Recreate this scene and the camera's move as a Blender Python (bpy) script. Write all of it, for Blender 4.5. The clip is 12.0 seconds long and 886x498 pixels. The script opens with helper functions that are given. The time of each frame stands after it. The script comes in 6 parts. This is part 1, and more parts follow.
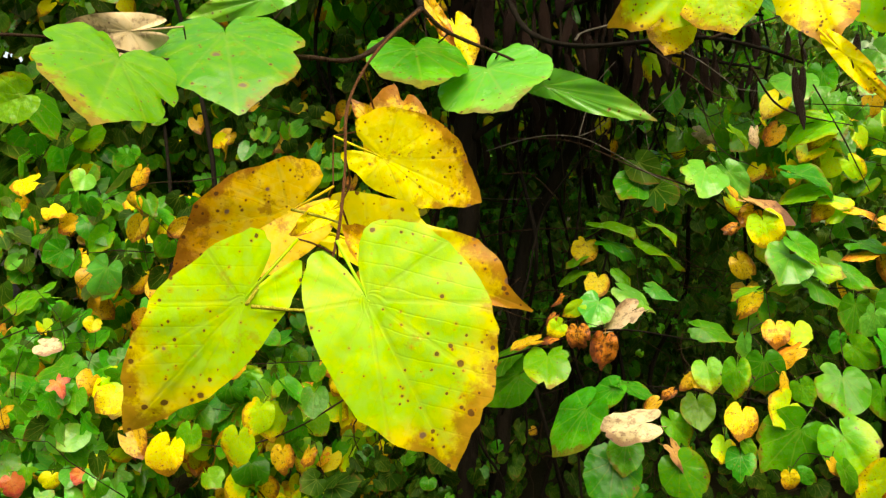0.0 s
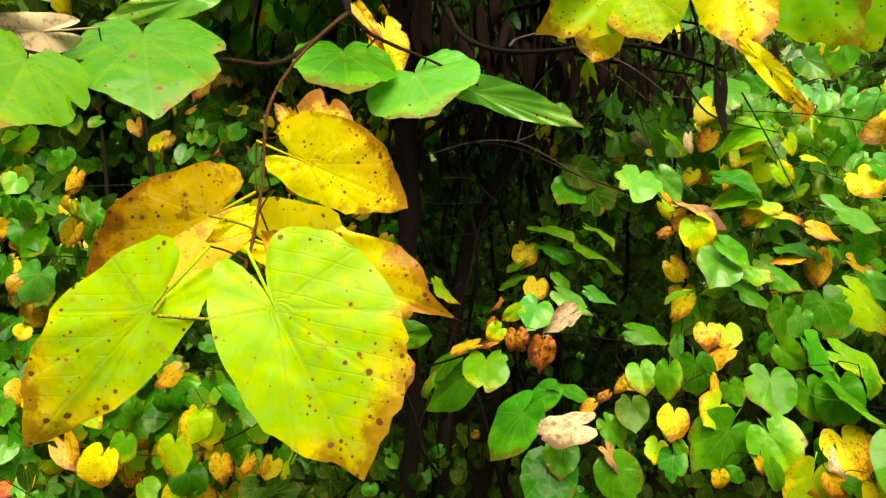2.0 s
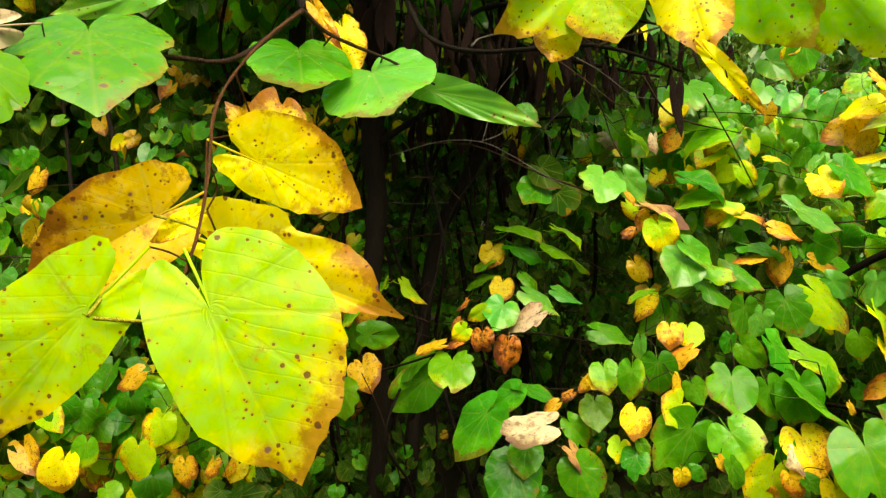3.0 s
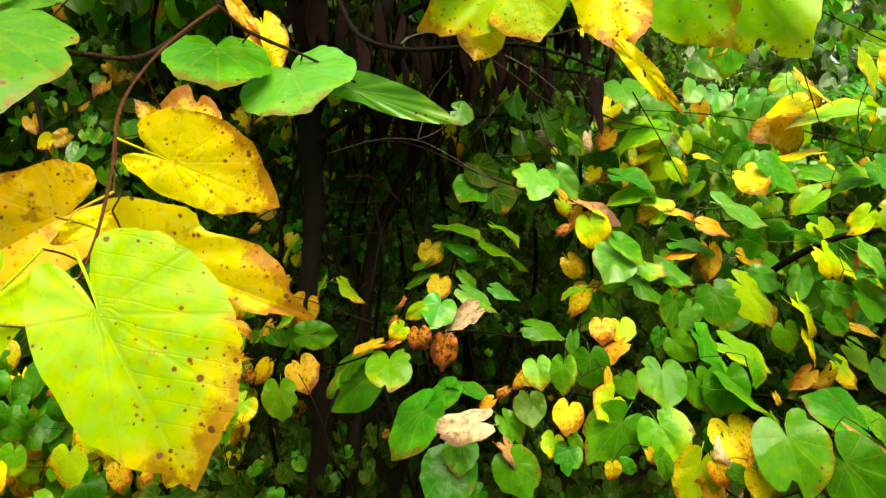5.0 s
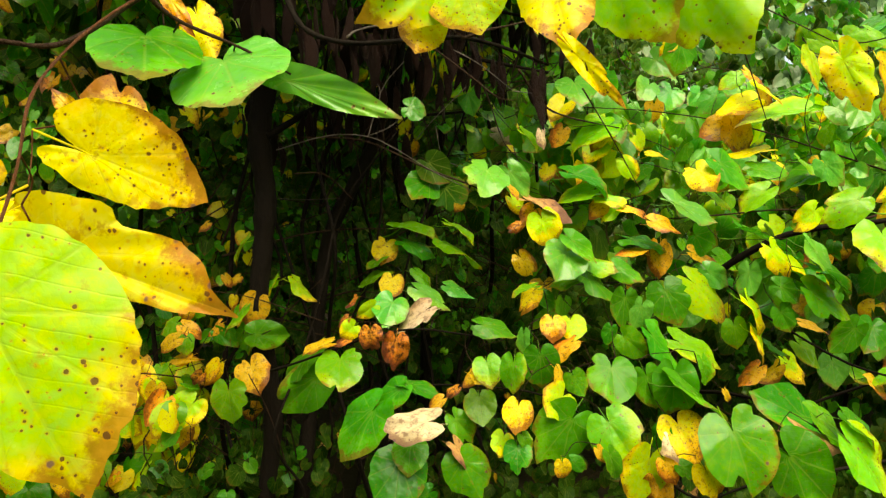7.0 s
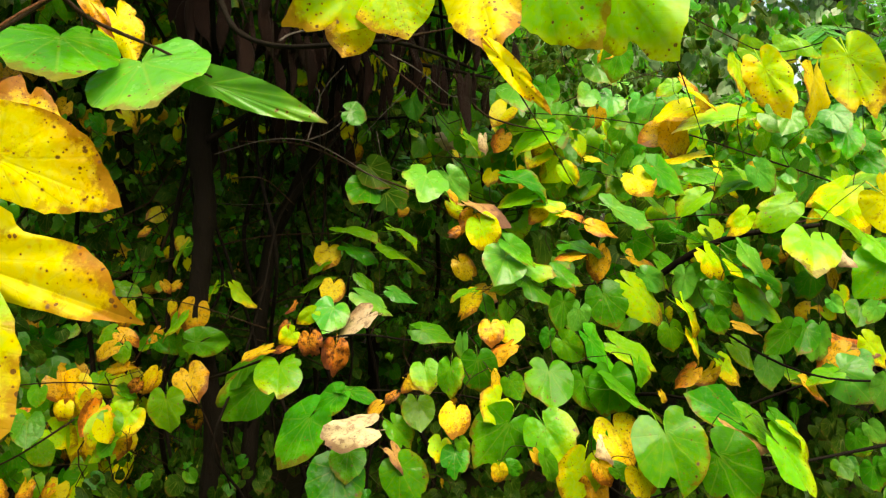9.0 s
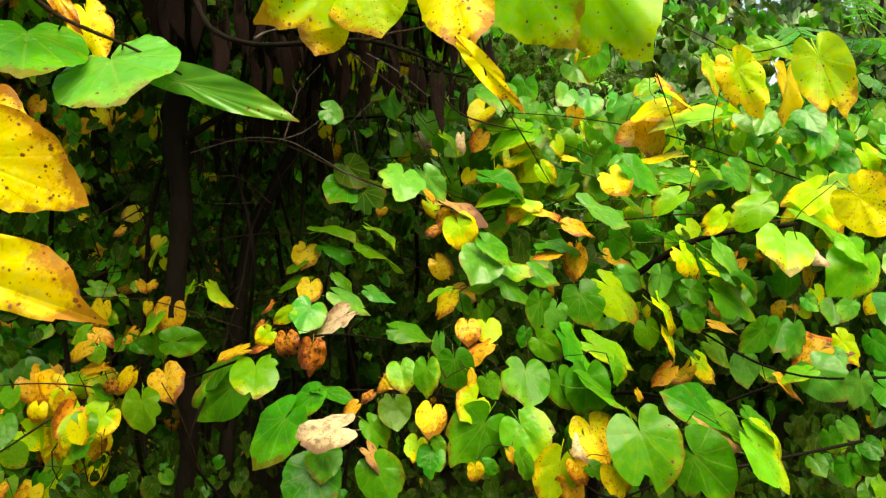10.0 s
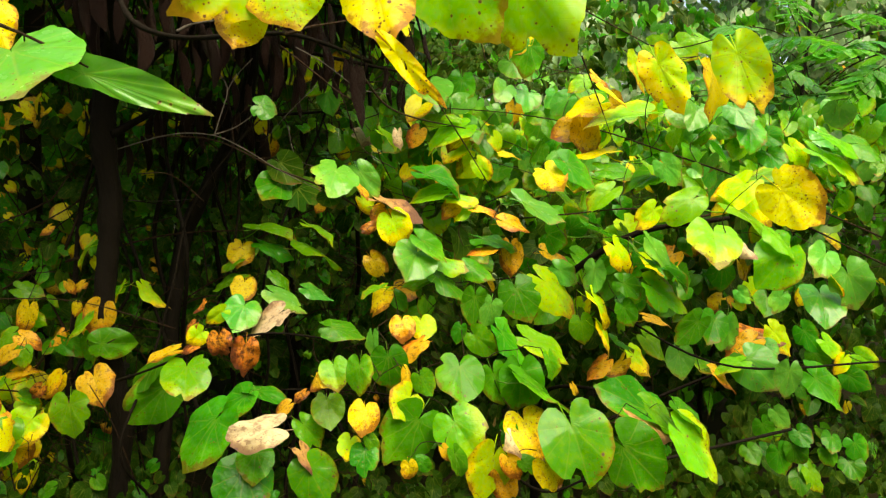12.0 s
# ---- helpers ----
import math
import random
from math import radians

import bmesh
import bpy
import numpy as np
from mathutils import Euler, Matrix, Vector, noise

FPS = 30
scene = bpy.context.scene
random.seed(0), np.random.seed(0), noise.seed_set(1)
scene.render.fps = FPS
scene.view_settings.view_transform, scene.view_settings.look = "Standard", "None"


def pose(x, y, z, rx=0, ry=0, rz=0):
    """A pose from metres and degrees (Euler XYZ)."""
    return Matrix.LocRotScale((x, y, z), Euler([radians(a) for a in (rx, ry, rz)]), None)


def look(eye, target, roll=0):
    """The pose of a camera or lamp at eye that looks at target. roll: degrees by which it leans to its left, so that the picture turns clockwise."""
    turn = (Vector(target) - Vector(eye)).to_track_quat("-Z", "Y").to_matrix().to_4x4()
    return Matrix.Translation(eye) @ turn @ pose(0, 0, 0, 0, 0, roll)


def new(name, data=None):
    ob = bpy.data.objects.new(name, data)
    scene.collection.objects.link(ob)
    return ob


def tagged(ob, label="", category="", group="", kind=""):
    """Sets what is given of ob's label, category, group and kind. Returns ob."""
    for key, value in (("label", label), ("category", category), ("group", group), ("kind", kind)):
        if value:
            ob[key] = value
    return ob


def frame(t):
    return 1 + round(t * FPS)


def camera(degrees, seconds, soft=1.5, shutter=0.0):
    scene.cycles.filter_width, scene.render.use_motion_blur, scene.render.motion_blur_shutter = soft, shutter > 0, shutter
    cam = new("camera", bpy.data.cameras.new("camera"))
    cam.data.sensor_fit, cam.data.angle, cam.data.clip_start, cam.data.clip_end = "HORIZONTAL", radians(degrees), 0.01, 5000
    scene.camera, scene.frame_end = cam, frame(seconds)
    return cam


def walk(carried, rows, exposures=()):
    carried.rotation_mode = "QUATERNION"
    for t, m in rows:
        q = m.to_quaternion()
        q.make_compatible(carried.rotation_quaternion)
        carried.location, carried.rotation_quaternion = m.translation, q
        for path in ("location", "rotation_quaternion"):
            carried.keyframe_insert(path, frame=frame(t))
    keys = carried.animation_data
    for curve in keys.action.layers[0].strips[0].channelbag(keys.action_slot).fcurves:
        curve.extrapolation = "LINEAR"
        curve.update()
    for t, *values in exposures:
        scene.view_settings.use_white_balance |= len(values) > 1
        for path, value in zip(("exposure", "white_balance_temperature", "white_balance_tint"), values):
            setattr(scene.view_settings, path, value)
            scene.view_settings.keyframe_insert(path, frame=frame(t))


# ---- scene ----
cam = camera(57.2, 12.0, 1.3)
METRES, EYE, TILT, LEAN, TURN = 0.21, 1.35, -4.0, 0.0, 0.0
ROWS = [
    (0.0, 0.0, 0.0, 0.0, 0.0, 0.0, 0.0),
    (0.5, 0.0209, -0.0386, 0.0105, -1.02, 0.19, -0.02),
    (1.0, 0.0406, -0.048, 0.0152, -1.76, 0.25, 0.08),
    (1.5, 0.0639, -0.0224, 0.0175, -2.59, 0.23, 0.2),
    (2.0, 0.1056, 0.0112, 0.0096, -3.6, 0.25, 0.18),
    (2.5, 0.1537, 0.0336, 0.0072, -4.57, 0.23, 0.21),
    (3.0, 0.1945, 0.0328, 0.0099, -5.46, 0.25, 0.28),
    (5.0, 0.3288, 0.0267, 0.0109, -9.07, 0.09, 0.84),
    (5.5, 0.3784, 0.0878, -0.0073, -9.8, -0.1, 0.97),
    (6.0, 0.4102, 0.115, -0.0061, -10.42, -0.15, 0.97),
    (6.5, 0.4568, 0.122, -0.0024, -10.98, -0.1, 1.08),
    (7.0, 0.4653, 0.0949, -0.0024, -11.67, -0.05, 0.99),
    (9.0, 0.6131, 0.0738, -0.0057, -14.88, 0.24, 1.16),
    (9.5, 0.6325, 0.0453, -0.0035, -15.46, 0.31, 1.18),
    (10.0, 0.6582, 0.07, -0.0089, -16.18, 0.18, 1.19),
    (10.5, 0.7077, 0.0816, -0.005, -17.06, 0.05, 1.34),
    (11.0, 0.7527, 0.0925, -0.0115, -17.94, -0.12, 1.48),
    (11.5, 0.7954, 0.0672, -0.0061, -18.86, -0.12, 1.54),
    (12.0, 0.8126, 0.066, -0.0141, -19.72, -0.16, 1.7),
]
walk(cam, [(t, pose(0, 0, EYE, TILT, LEAN, TURN) @ pose(METRES * x, METRES * y, METRES * z, 90 + pitch, roll, yaw)) for t, x, y, z, yaw, pitch, roll in ROWS],
     [(0.0, 0.68, 8400.0, 10.0), (12.0, 0.68, 8400.0, 10.0)])

# world: an overcast autumn sky over a thicket
world = bpy.data.worlds.new("sky")
scene.world = world
world.use_nodes = True
wn = world.node_tree.nodes
sky = wn.new("ShaderNodeTexSky")
sky.sky_type = "NISHITA"
sky.sun_disc = False
sky.sun_elevation, sky.sun_rotation = radians(60), radians(165)
sky.air_density, sky.dust_density, sky.ozone_density = 1.0, 3.0, 1.0
wn["Background"].inputs["Strength"].default_value = 0.2
world.node_tree.links.new(sky.outputs[0], wn["Background"].inputs["Color"])
sun = new("sun", bpy.data.lights.new("sun", "SUN"))
sun.data.energy, sun.data.angle, sun.data.color = 3.8, radians(60), (1.0, 0.96, 0.88)
sun.matrix_world = look((1.2, -4.4, 8), (0, 0, 0))
tagged(sun, kind="structure")


# ---- materials ----
def material(name):
    m = bpy.data.materials.new(name)
    m.use_nodes = True
    return m, m.node_tree.nodes, m.node_tree.links


def adder(m):
    """A short way to write nodes: op('ADD', a, b) and so on, where a and b are numbers or sockets."""
    nodes, links = m.node_tree.nodes, m.node_tree.links

    def plug(socket, value):
        if isinstance(value, bpy.types.NodeSocket):
            links.new(value, socket)
        else:
            socket.default_value = value

    def op(kind, *values, clamp=False):
        n = nodes.new("ShaderNodeMath")
        n.operation, n.use_clamp = kind, clamp
        for s, v in zip(n.inputs, values):
            plug(s, v)
        return n.outputs[0]

    def step(value, low, high):
        n = nodes.new("ShaderNodeMapRange")
        n.interpolation_type = "SMOOTHSTEP"
        for s, v in zip(n.inputs, (value, low, high, 0.0, 1.0)):
            plug(s, v)
        return n.outputs[0]

    def mix(fac, a, b):
        n = nodes.new("ShaderNodeMix")
        n.data_type = "RGBA"
        plug(n.inputs[0], fac)
        for s, v in ((n.inputs[6], a), (n.inputs[7], b)):
            plug(s, (*v, 1) if isinstance(v, tuple) else v)
        return n.outputs[2]

    def noise_of(vector, scale, detail=3.0, rough=0.55):
        n = nodes.new("ShaderNodeTexNoise")
        plug(n.inputs["Vector"], vector)
        n.inputs["Scale"].default_value, n.inputs["Detail"].default_value, n.inputs["Roughness"].default_value = scale, detail, rough
        return n.outputs[0]

    return plug, op, step, mix, noise_of


def leaf_material(name, inner, outer, blotch, turned=0.5, blotched=0.3, spots=0.5, gloss=0.38, thin=0.32, shine=0.22, fleck=(0.10, 0.045, 0.02), vein=(0.45, 0.5, 0.08)):
    """A leaf that turns from the colour inner to outer towards its rim, with specks, blotches and palmate veins."""
    m, nodes, links = material(name)
    plug, op, step, mix, noise_of = adder(m)
    flat = nodes.new("ShaderNodeUVMap")
    flat.uv_map = "flat"
    rim = nodes.new("ShaderNodeUVMap")
    rim.uv_map = "rim"
    sep = nodes.new("ShaderNodeSeparateXYZ")
    links.new(rim.outputs[0], sep.inputs[0])
    sep2 = nodes.new("ShaderNodeSeparateXYZ")
    links.new(flat.outputs[0], sep2.inputs[0])
    edge, turn = sep.outputs[0], op("ABSOLUTE", op("SUBTRACT", sep.outputs[1], 0.5))
    info, geo = nodes.new("ShaderNodeObjectInfo"), nodes.new("ShaderNodeNewGeometry")
    own = op("FRACT", op("ADD", info.outputs["Random"], geo.outputs["Random Per Island"]))
    own2 = op("FRACT", op("MULTIPLY", own, 17.31))
    own3 = op("FRACT", op("MULTIPLY", own, 71.7))
    shift = nodes.new("ShaderNodeCombineXYZ")
    links.new(op("MULTIPLY", own, 60.0), shift.inputs[0])
    links.new(op("MULTIPLY", own2, 40.0), shift.inputs[1])
    spot_at = nodes.new("ShaderNodeVectorMath")
    links.new(flat.outputs[0], spot_at.inputs[0])
    links.new(shift.outputs[0], spot_at.inputs[1])
    at = spot_at.outputs[0]
    coarse, fine = noise_of(at, 2.6, 4.0), noise_of(at, 14.0, 4.0)
    # colour from the middle to the rim
    there = op("ADD", op("MULTIPLY", edge, 0.55), op("MULTIPLY", coarse, 0.9))
    there = op("ADD", there, op("MULTIPLY", op("SUBTRACT", own2, 0.5), 0.5))
    # one flank of each leaf turns before the rest
    bearing = op("MULTIPLY", own3, math.pi)
    flank = op("ADD", op("MULTIPLY", sep2.outputs[0], op("COSINE", bearing)), op("MULTIPLY", op("SUBTRACT", sep2.outputs[1], 0.3), op("SINE", bearing)))
    there = op("ADD", there, op("MULTIPLY", flank, 0.7))
    fac = step(there, 1.15 - turned * 0.75, 1.55 - turned * 0.75)
    col = mix(fac, inner, outer)
    # each leaf a little lighter, darker, or duller
    hsv = nodes.new("ShaderNodeHueSaturation")
    plug(hsv.inputs["Color"], col)
    plug(hsv.inputs["Hue"], op("ADD", 0.484, op("MULTIPLY", own3, 0.03)))
    plug(hsv.inputs["Value"], op("ADD", 0.78, op("MULTIPLY", own2, 0.46)))
    plug(hsv.inputs["Saturation"], op("ADD", 0.86, op("MULTIPLY", fine, 0.22)))
    col = hsv.outputs[0]
    mottle = step(noise_of(at, 7.0, 5.0, 0.7), 0.42, 0.68)
    col = mix(op("MULTIPLY", mottle, 0.28), col, outer)
    # veins
    lines = None
    for k in (0.0, 0.085, 0.175, 0.275):
        d = op("ABSOLUTE", op("SUBTRACT", turn, k))
        lines = d if lines is None else op("MINIMUM", lines, d)
    lines = op("MULTIPLY", lines, edge)
    main = op("SUBTRACT", 1.0, step(lines, 0.0005, 0.0045))
    slant = op("SUBTRACT", op("MULTIPLY", sep2.outputs[1], 7.0), op("MULTIPLY", op("ABSOLUTE", sep2.outputs[0]), 6.0))
    side = op("ABSOLUTE", op("SUBTRACT", op("FRACT", op("ADD", slant, op("MULTIPLY", coarse, 0.6))), 0.5))
    side = op("SUBTRACT", 1.0, step(side, 0.0, 0.07))
    cell = nodes.new("ShaderNodeTexVoronoi")
    cell.feature = "DISTANCE_TO_EDGE"
    cell.inputs["Scale"].default_value = 22.0
    links.new(at, cell.inputs["Vector"])
    net = op("SUBTRACT", 1.0, step(cell.outputs["Distance"], 0.0, 0.12))
    col = mix(op("MULTIPLY", main, 0.16), col, vein)
    col = mix(op("MULTIPLY", side, 0.045), col, vein)
    col = mix(op("MULTIPLY", net, 0.025), col, vein)
    # blotches that eat in from the rim
    eaten = op("ADD", op("MULTIPLY", op("POWER", edge, 2.5), 0.26), op("MULTIPLY", noise_of(at, 4.5, 6.0, 0.7), 1.1))
    eaten = op("ADD", eaten, op("ADD", op("MULTIPLY", own2, 0.1), op("MULTIPLY", op("MULTIPLY", flank, edge), 0.5)))
    burn = step(op("ADD", eaten, op("MULTIPLY", op("MULTIPLY", sep2.outputs[1], edge), 0.12)), 1.06 - blotched * 0.45, 1.26 - blotched * 0.45)
    col = mix(op("MULTIPLY", burn, 0.8), col, mix(fine, blotch, fleck))
    patch = step(noise_of(at, 5.0, 6.0, 0.72), 0.62 - 0.2 * blotched, 0.72 - 0.2 * blotched)
    col = mix(op("MULTIPLY", patch, min(0.9, 1.3 * blotched)), col, mix(fine, blotch, fleck))
    # specks
    patchy = step(op("ADD", noise_of(at, 3.2, 3.0), op("MULTIPLY", flank, 0.25)), 0.42, 0.68)
    for scale, high, tone in ((21.0, 0.19, fleck), (12.0, 0.16, fleck), (5.0, 0.11, (0.17, 0.1, 0.1))):
        v = nodes.new("ShaderNodeTexVoronoi")
        v.inputs["Scale"].default_value = scale
        links.new(at, v.inputs["Vector"])
        s3 = nodes.new("ShaderNodeSeparateXYZ")
        links.new(v.outputs["Color"], s3.inputs[0])
        size = op("MULTIPLY", op("ADD", 0.3, op("MULTIPLY", op("POWER", s3.outputs[1], 2.0), 0.9)), high)
        size = op("MULTIPLY", size, op("ADD", 0.45, op("ADD", op("MULTIPLY", patchy, 0.6), op("MULTIPLY", edge, 0.3))))
        size = op("MULTIPLY", size, op("GREATER_THAN", op("ADD", s3.outputs[0], op("MULTIPLY", patchy, 0.25)), 1.12 - 0.6 * spots))
        rough_edge = op("ADD", v.outputs["Distance"], op("MULTIPLY", op("SUBTRACT", noise_of(at, scale * 1.7, 3.0), 0.5), 0.3))
        mask = op("SUBTRACT", 1.0, step(rough_edge, size, op("ADD", size, 0.06)))
        mask = op("MULTIPLY", mask, op("GREATER_THAN", size, 0.02))
        halo = op("SUBTRACT", 1.0, step(rough_edge, size, op("ADD", size, 0.2)))
        halo = op("MULTIPLY", halo, op("GREATER_THAN", size, 0.02))
        col = mix(op("MULTIPLY", halo, 0.45), col, blotch)
        col = mix(op("MULTIPLY", mask, 0.85), col, tone)
    bsdf = nodes["Principled BSDF"]
    plug(bsdf.inputs["Base Color"], col)
    plug(bsdf.inputs["Roughness"], op("ADD", gloss - 0.12, op("MULTIPLY", step(noise_of(at, 3.7, 3.0), 0.35, 0.7), 0.18)))
    bsdf.inputs["Specular IOR Level"].default_value = shine
    high = op("ADD", op("MULTIPLY", main, -0.07), op("MULTIPLY", side, -0.045))
    high = op("ADD", op("ADD", high, op("MULTIPLY", net, -0.008)), op("ADD", op("MULTIPLY", noise_of(at, 4.0, 1.5), 1.5), op("MULTIPLY", noise_of(at, 26.0, 2.0), 0.05)))
    bump = nodes.new("ShaderNodeBump")
    bump.inputs["Strength"].default_value, bump.inputs["Distance"].default_value = 0.85, 0.0022
    links.new(high, bump.inputs["Height"])
    links.new(bump.outputs[0], bsdf.inputs["Normal"])
    glow = nodes.new("ShaderNodeBsdfTranslucent")
    plug(glow.inputs["Color"], col)
    both = nodes.new("ShaderNodeMixShader")
    both.inputs[0].default_value = thin
    links.new(bsdf.outputs[0], both.inputs[1])
    links.new(glow.outputs[0], both.inputs[2])
    links.new(both.outputs[0], nodes["Material Output"].inputs["Surface"])
    return m


LEAF = {
    "green": leaf_material("leaf_green", (0.022, 0.26, 0.002), (0.07, 0.4, 0.003), (0.32, 0.24, 0.01), 0.32, 0.12, 0.5, 0.26, 0.36, shine=0.22),
    "lime": leaf_material("leaf_lime", (0.095, 0.44, 0.003), (0.32, 0.58, 0.003), (0.48, 0.27, 0.01), 0.3, 0.12, 0.45, 0.28, 0.42, shine=0.35),
    "turning": leaf_material("leaf_turning", (0.40, 0.84, 0.001), (0.98, 0.84, 0.001), (0.7, 0.32, 0.01), 0.5, 0.26, 0.8, 0.36, 0.42, shine=0.2),
    "yellow": leaf_material("leaf_yellow", (0.95, 0.9, 0.001), (1.0, 0.7, 0.001), (0.66, 0.22, 0.008), 0.5, 0.36, 0.9, 0.36, 0.42, shine=0.2),
    "orange": leaf_material("leaf_orange", (0.95, 0.58, 0.004), (0.85, 0.33, 0.004), (0.34, 0.09, 0.006), 0.5, 0.5, 0.8, 0.36, 0.4, shine=0.3),
    # brightened copy of lime for the upper leaves: stronger light put into colour
    "lit_lime": leaf_material("leaf_lit_lime", (0.15, 0.6, 0.003), (0.48, 0.74, 0.003), (0.5, 0.3, 0.01), 0.34, 0.12, 0.5, 0.28, 0.42, shine=0.35),
    "speckled": leaf_material("leaf_speckled", (0.95, 0.74, 0.001), (0.95, 0.5, 0.002), (0.5, 0.15, 0.006), 0.5, 0.46, 1.35, 0.38, 0.45, shine=0.15),
    "rust": leaf_material("leaf_rust", (0.75, 0.27, 0.006), (0.5, 0.12, 0.006), (0.12, 0.03, 0.008), 0.55, 0.7, 0.7, 0.4, shine=0.3),
    "red": leaf_material("leaf_red", (0.6, 0.16, 0.02), (0.55, 0.06, 0.03), (0.25, 0.04, 0.02), 0.6, 0.4, 0.6, 0.4, shine=0.3),
    "tan": leaf_material("leaf_tan", (0.74, 0.6, 0.34), (0.62, 0.44, 0.2), (0.3, 0.17, 0.08), 0.5, 0.55, 0.6, 0.45, 0.15, 0.2, (0.2, 0.12, 0.09), (0.4, 0.27, 0.12)),
    "brown": leaf_material("leaf_brown", (0.42, 0.24, 0.06), (0.28, 0.14, 0.05), (0.14, 0.06, 0.03), 0.5, 0.55, 0.7, 0.45, 0.15, 0.2, (0.08, 0.04, 0.03), (0.4, 0.25, 0.08)),
    "pale": leaf_material("leaf_pale", (0.07, 0.42, 0.03), (0.16, 0.52, 0.03), (0.4, 0.3, 0.06), 0.4, 0.08, 0.3, 0.24, 0.3, 0.5),
    # darkened copy of the green leaf: the thicket's shade put into the colour
    "deep": leaf_material("leaf_shade_dark", (0.013, 0.066, 0.002), (0.036, 0.1, 0.003), (0.16, 0.1, 0.01), 0.35, 0.05, 0.3, 0.4, 0.3, 0.05),
    "frond": leaf_material("leaf_frond", (0.05, 0.40, 0.02), (0.12, 0.48, 0.02), (0.3, 0.3, 0.04), 0.4, 0.02, 0.1, 0.3, 0.4, 0.4),
    # distance haze painted into the leaf colour: paler and greyer green
    "misty": leaf_material("leaf_hazed", (0.17, 0.34, 0.13), (0.28, 0.42, 0.2), (0.4, 0.36, 0.12), 0.4, 0.05, 0.1, 0.35, 0.4, 0.6),
}


def bark_material(name, dark, light, scale=30.0, rough=0.75):
    m, nodes, links = material(name)
    plug, op, step, mix, noise_of = adder(m)
    co = nodes.new("ShaderNodeTexCoord")
    grow = nodes.new("ShaderNodeMapping")
    grow.inputs["Scale"].default_value = (1, 1, 0.25)
    links.new(co.outputs["Object"], grow.inputs[0])
    a, b = noise_of(grow.outputs[0], scale, 6.0, 0.65), noise_of(co.outputs["Object"], scale * 0.2, 3.0)
    bsdf = nodes["Principled BSDF"]
    plug(bsdf.inputs["Base Color"], mix(op("MULTIPLY", op("ADD", a, b), 0.55, clamp=True), dark, light))
    plug(bsdf.inputs["Roughness"], op("ADD", rough - 0.15, op("MULTIPLY", b, 0.3)))
    bsdf.inputs["Specular IOR Level"].default_value = 0.08
    bump = nodes.new("ShaderNodeBump")
    bump.inputs["Strength"].default_value, bump.inputs["Distance"].default_value = 1.0, 0.012
    links.new(a, bump.inputs["Height"])
    links.new(bump.outputs[0], bsdf.inputs["Normal"])
    return m


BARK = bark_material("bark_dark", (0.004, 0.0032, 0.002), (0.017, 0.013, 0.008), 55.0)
TWIG = bark_material("twig_bark", (0.012, 0.007, 0.004), (0.06, 0.035, 0.018), 120.0, 0.6)
GREY_TWIG = bark_material("weathered_twig", (0.05, 0.045, 0.035), (0.17, 0.15, 0.12), 120.0, 0.5)
RED_TWIG = bark_material("young_twig", (0.06, 0.022, 0.01), (0.17, 0.07, 0.025), 150.0, 0.5)
PETIOLE = bark_material("leaf_stalk", (0.3, 0.32, 0.03), (0.55, 0.5, 0.05), 150.0, 0.5)
POD = bark_material("pod_skin", (0.008, 0.005, 0.004), (0.04, 0.02, 0.013), 90.0, 0.5)
SOIL = bark_material("leaf_litter", (0.008, 0.008, 0.003), (0.03, 0.026, 0.010), 25.0, 0.9)


# ---- helpers for parts ----
def part(name, data, mat, parent, label=""):
    """Links a mesh as one object under a thing or a part; its coordinates are the world's."""
    ob = new(name, data)
    if mat and not data.materials:
        data.materials.append(mat)
    ob.parent = parent
    if parent.type == "EMPTY":
        ob.matrix_parent_inverse = Matrix.Translation(-parent.location)
    return tagged(ob, label)


def thing(name, place, label, category, group="", kind=""):
    ob = new(name)
    ob.location = place
    ob.empty_display_size = 0.1
    return tagged(ob, label, category, group, kind)


def mesh_of(name, verts, faces, smooth=True):
    me = bpy.data.meshes.new(name)
    me.from_pydata([tuple(v) for v in verts], [], faces)
    if smooth:
        me.shade_smooth()
    return me


def smooth_line(points, steps=6):
    """Points along a smooth curve through the given ones."""
    p = [Vector(q) for q in points]
    p = [2 * p[0] - p[1]] + p + [2 * p[-1] - p[-2]]
    out = []
    for a, b, c, d in zip(p, p[1:], p[2:], p[3:]):
        for k in range(steps):
            t = k / steps
            out.append(0.5 * (2 * b + (c - a) * t + (2 * a - 5 * b + 4 * c - d) * t * t + (3 * b - a - 3 * c + d) * t ** 3))
    return out + [p[-2]]


def tube(points, r0, r1, sides=6, knobs=0.0, verts=None, faces=None):
    """A tapering tube along points, with swollen knots; added to verts and faces."""
    verts, faces = ([], []) if verts is None else (verts, faces)
    n = len(points)
    base = len(verts)
    side = Vector((0.31, 0.77, 0.55))
    for i, q in enumerate(points):
        way = (points[min(i + 1, n - 1)] - points[max(i - 1, 0)]).normalized()
        side = (side - way * side.dot(way)).normalized()
        other = way.cross(side)
        r = r0 + (r1 - r0) * i / (n - 1)
        r *= 1 + knobs * noise.noise(Vector((i * 0.9, r0 * 900, points[0].x * 7)))
        for k in range(sides):
            a = math.tau * k / sides
            verts.append(q + side * (math.cos(a) * r) + other * (math.sin(a) * r))
    for i in range(n - 1):
        for k in range(sides):
            k2 = (k + 1) % sides
            faces.append((base + i * sides + k, base + i * sides + k2, base + (i + 1) * sides + k2, base + (i + 1) * sides + k))
    faces.append(tuple(base + k for k in reversed(range(sides))))
    faces.append(tuple(base + (n - 1) * sides + k for k in range(sides)))
    return verts, faces


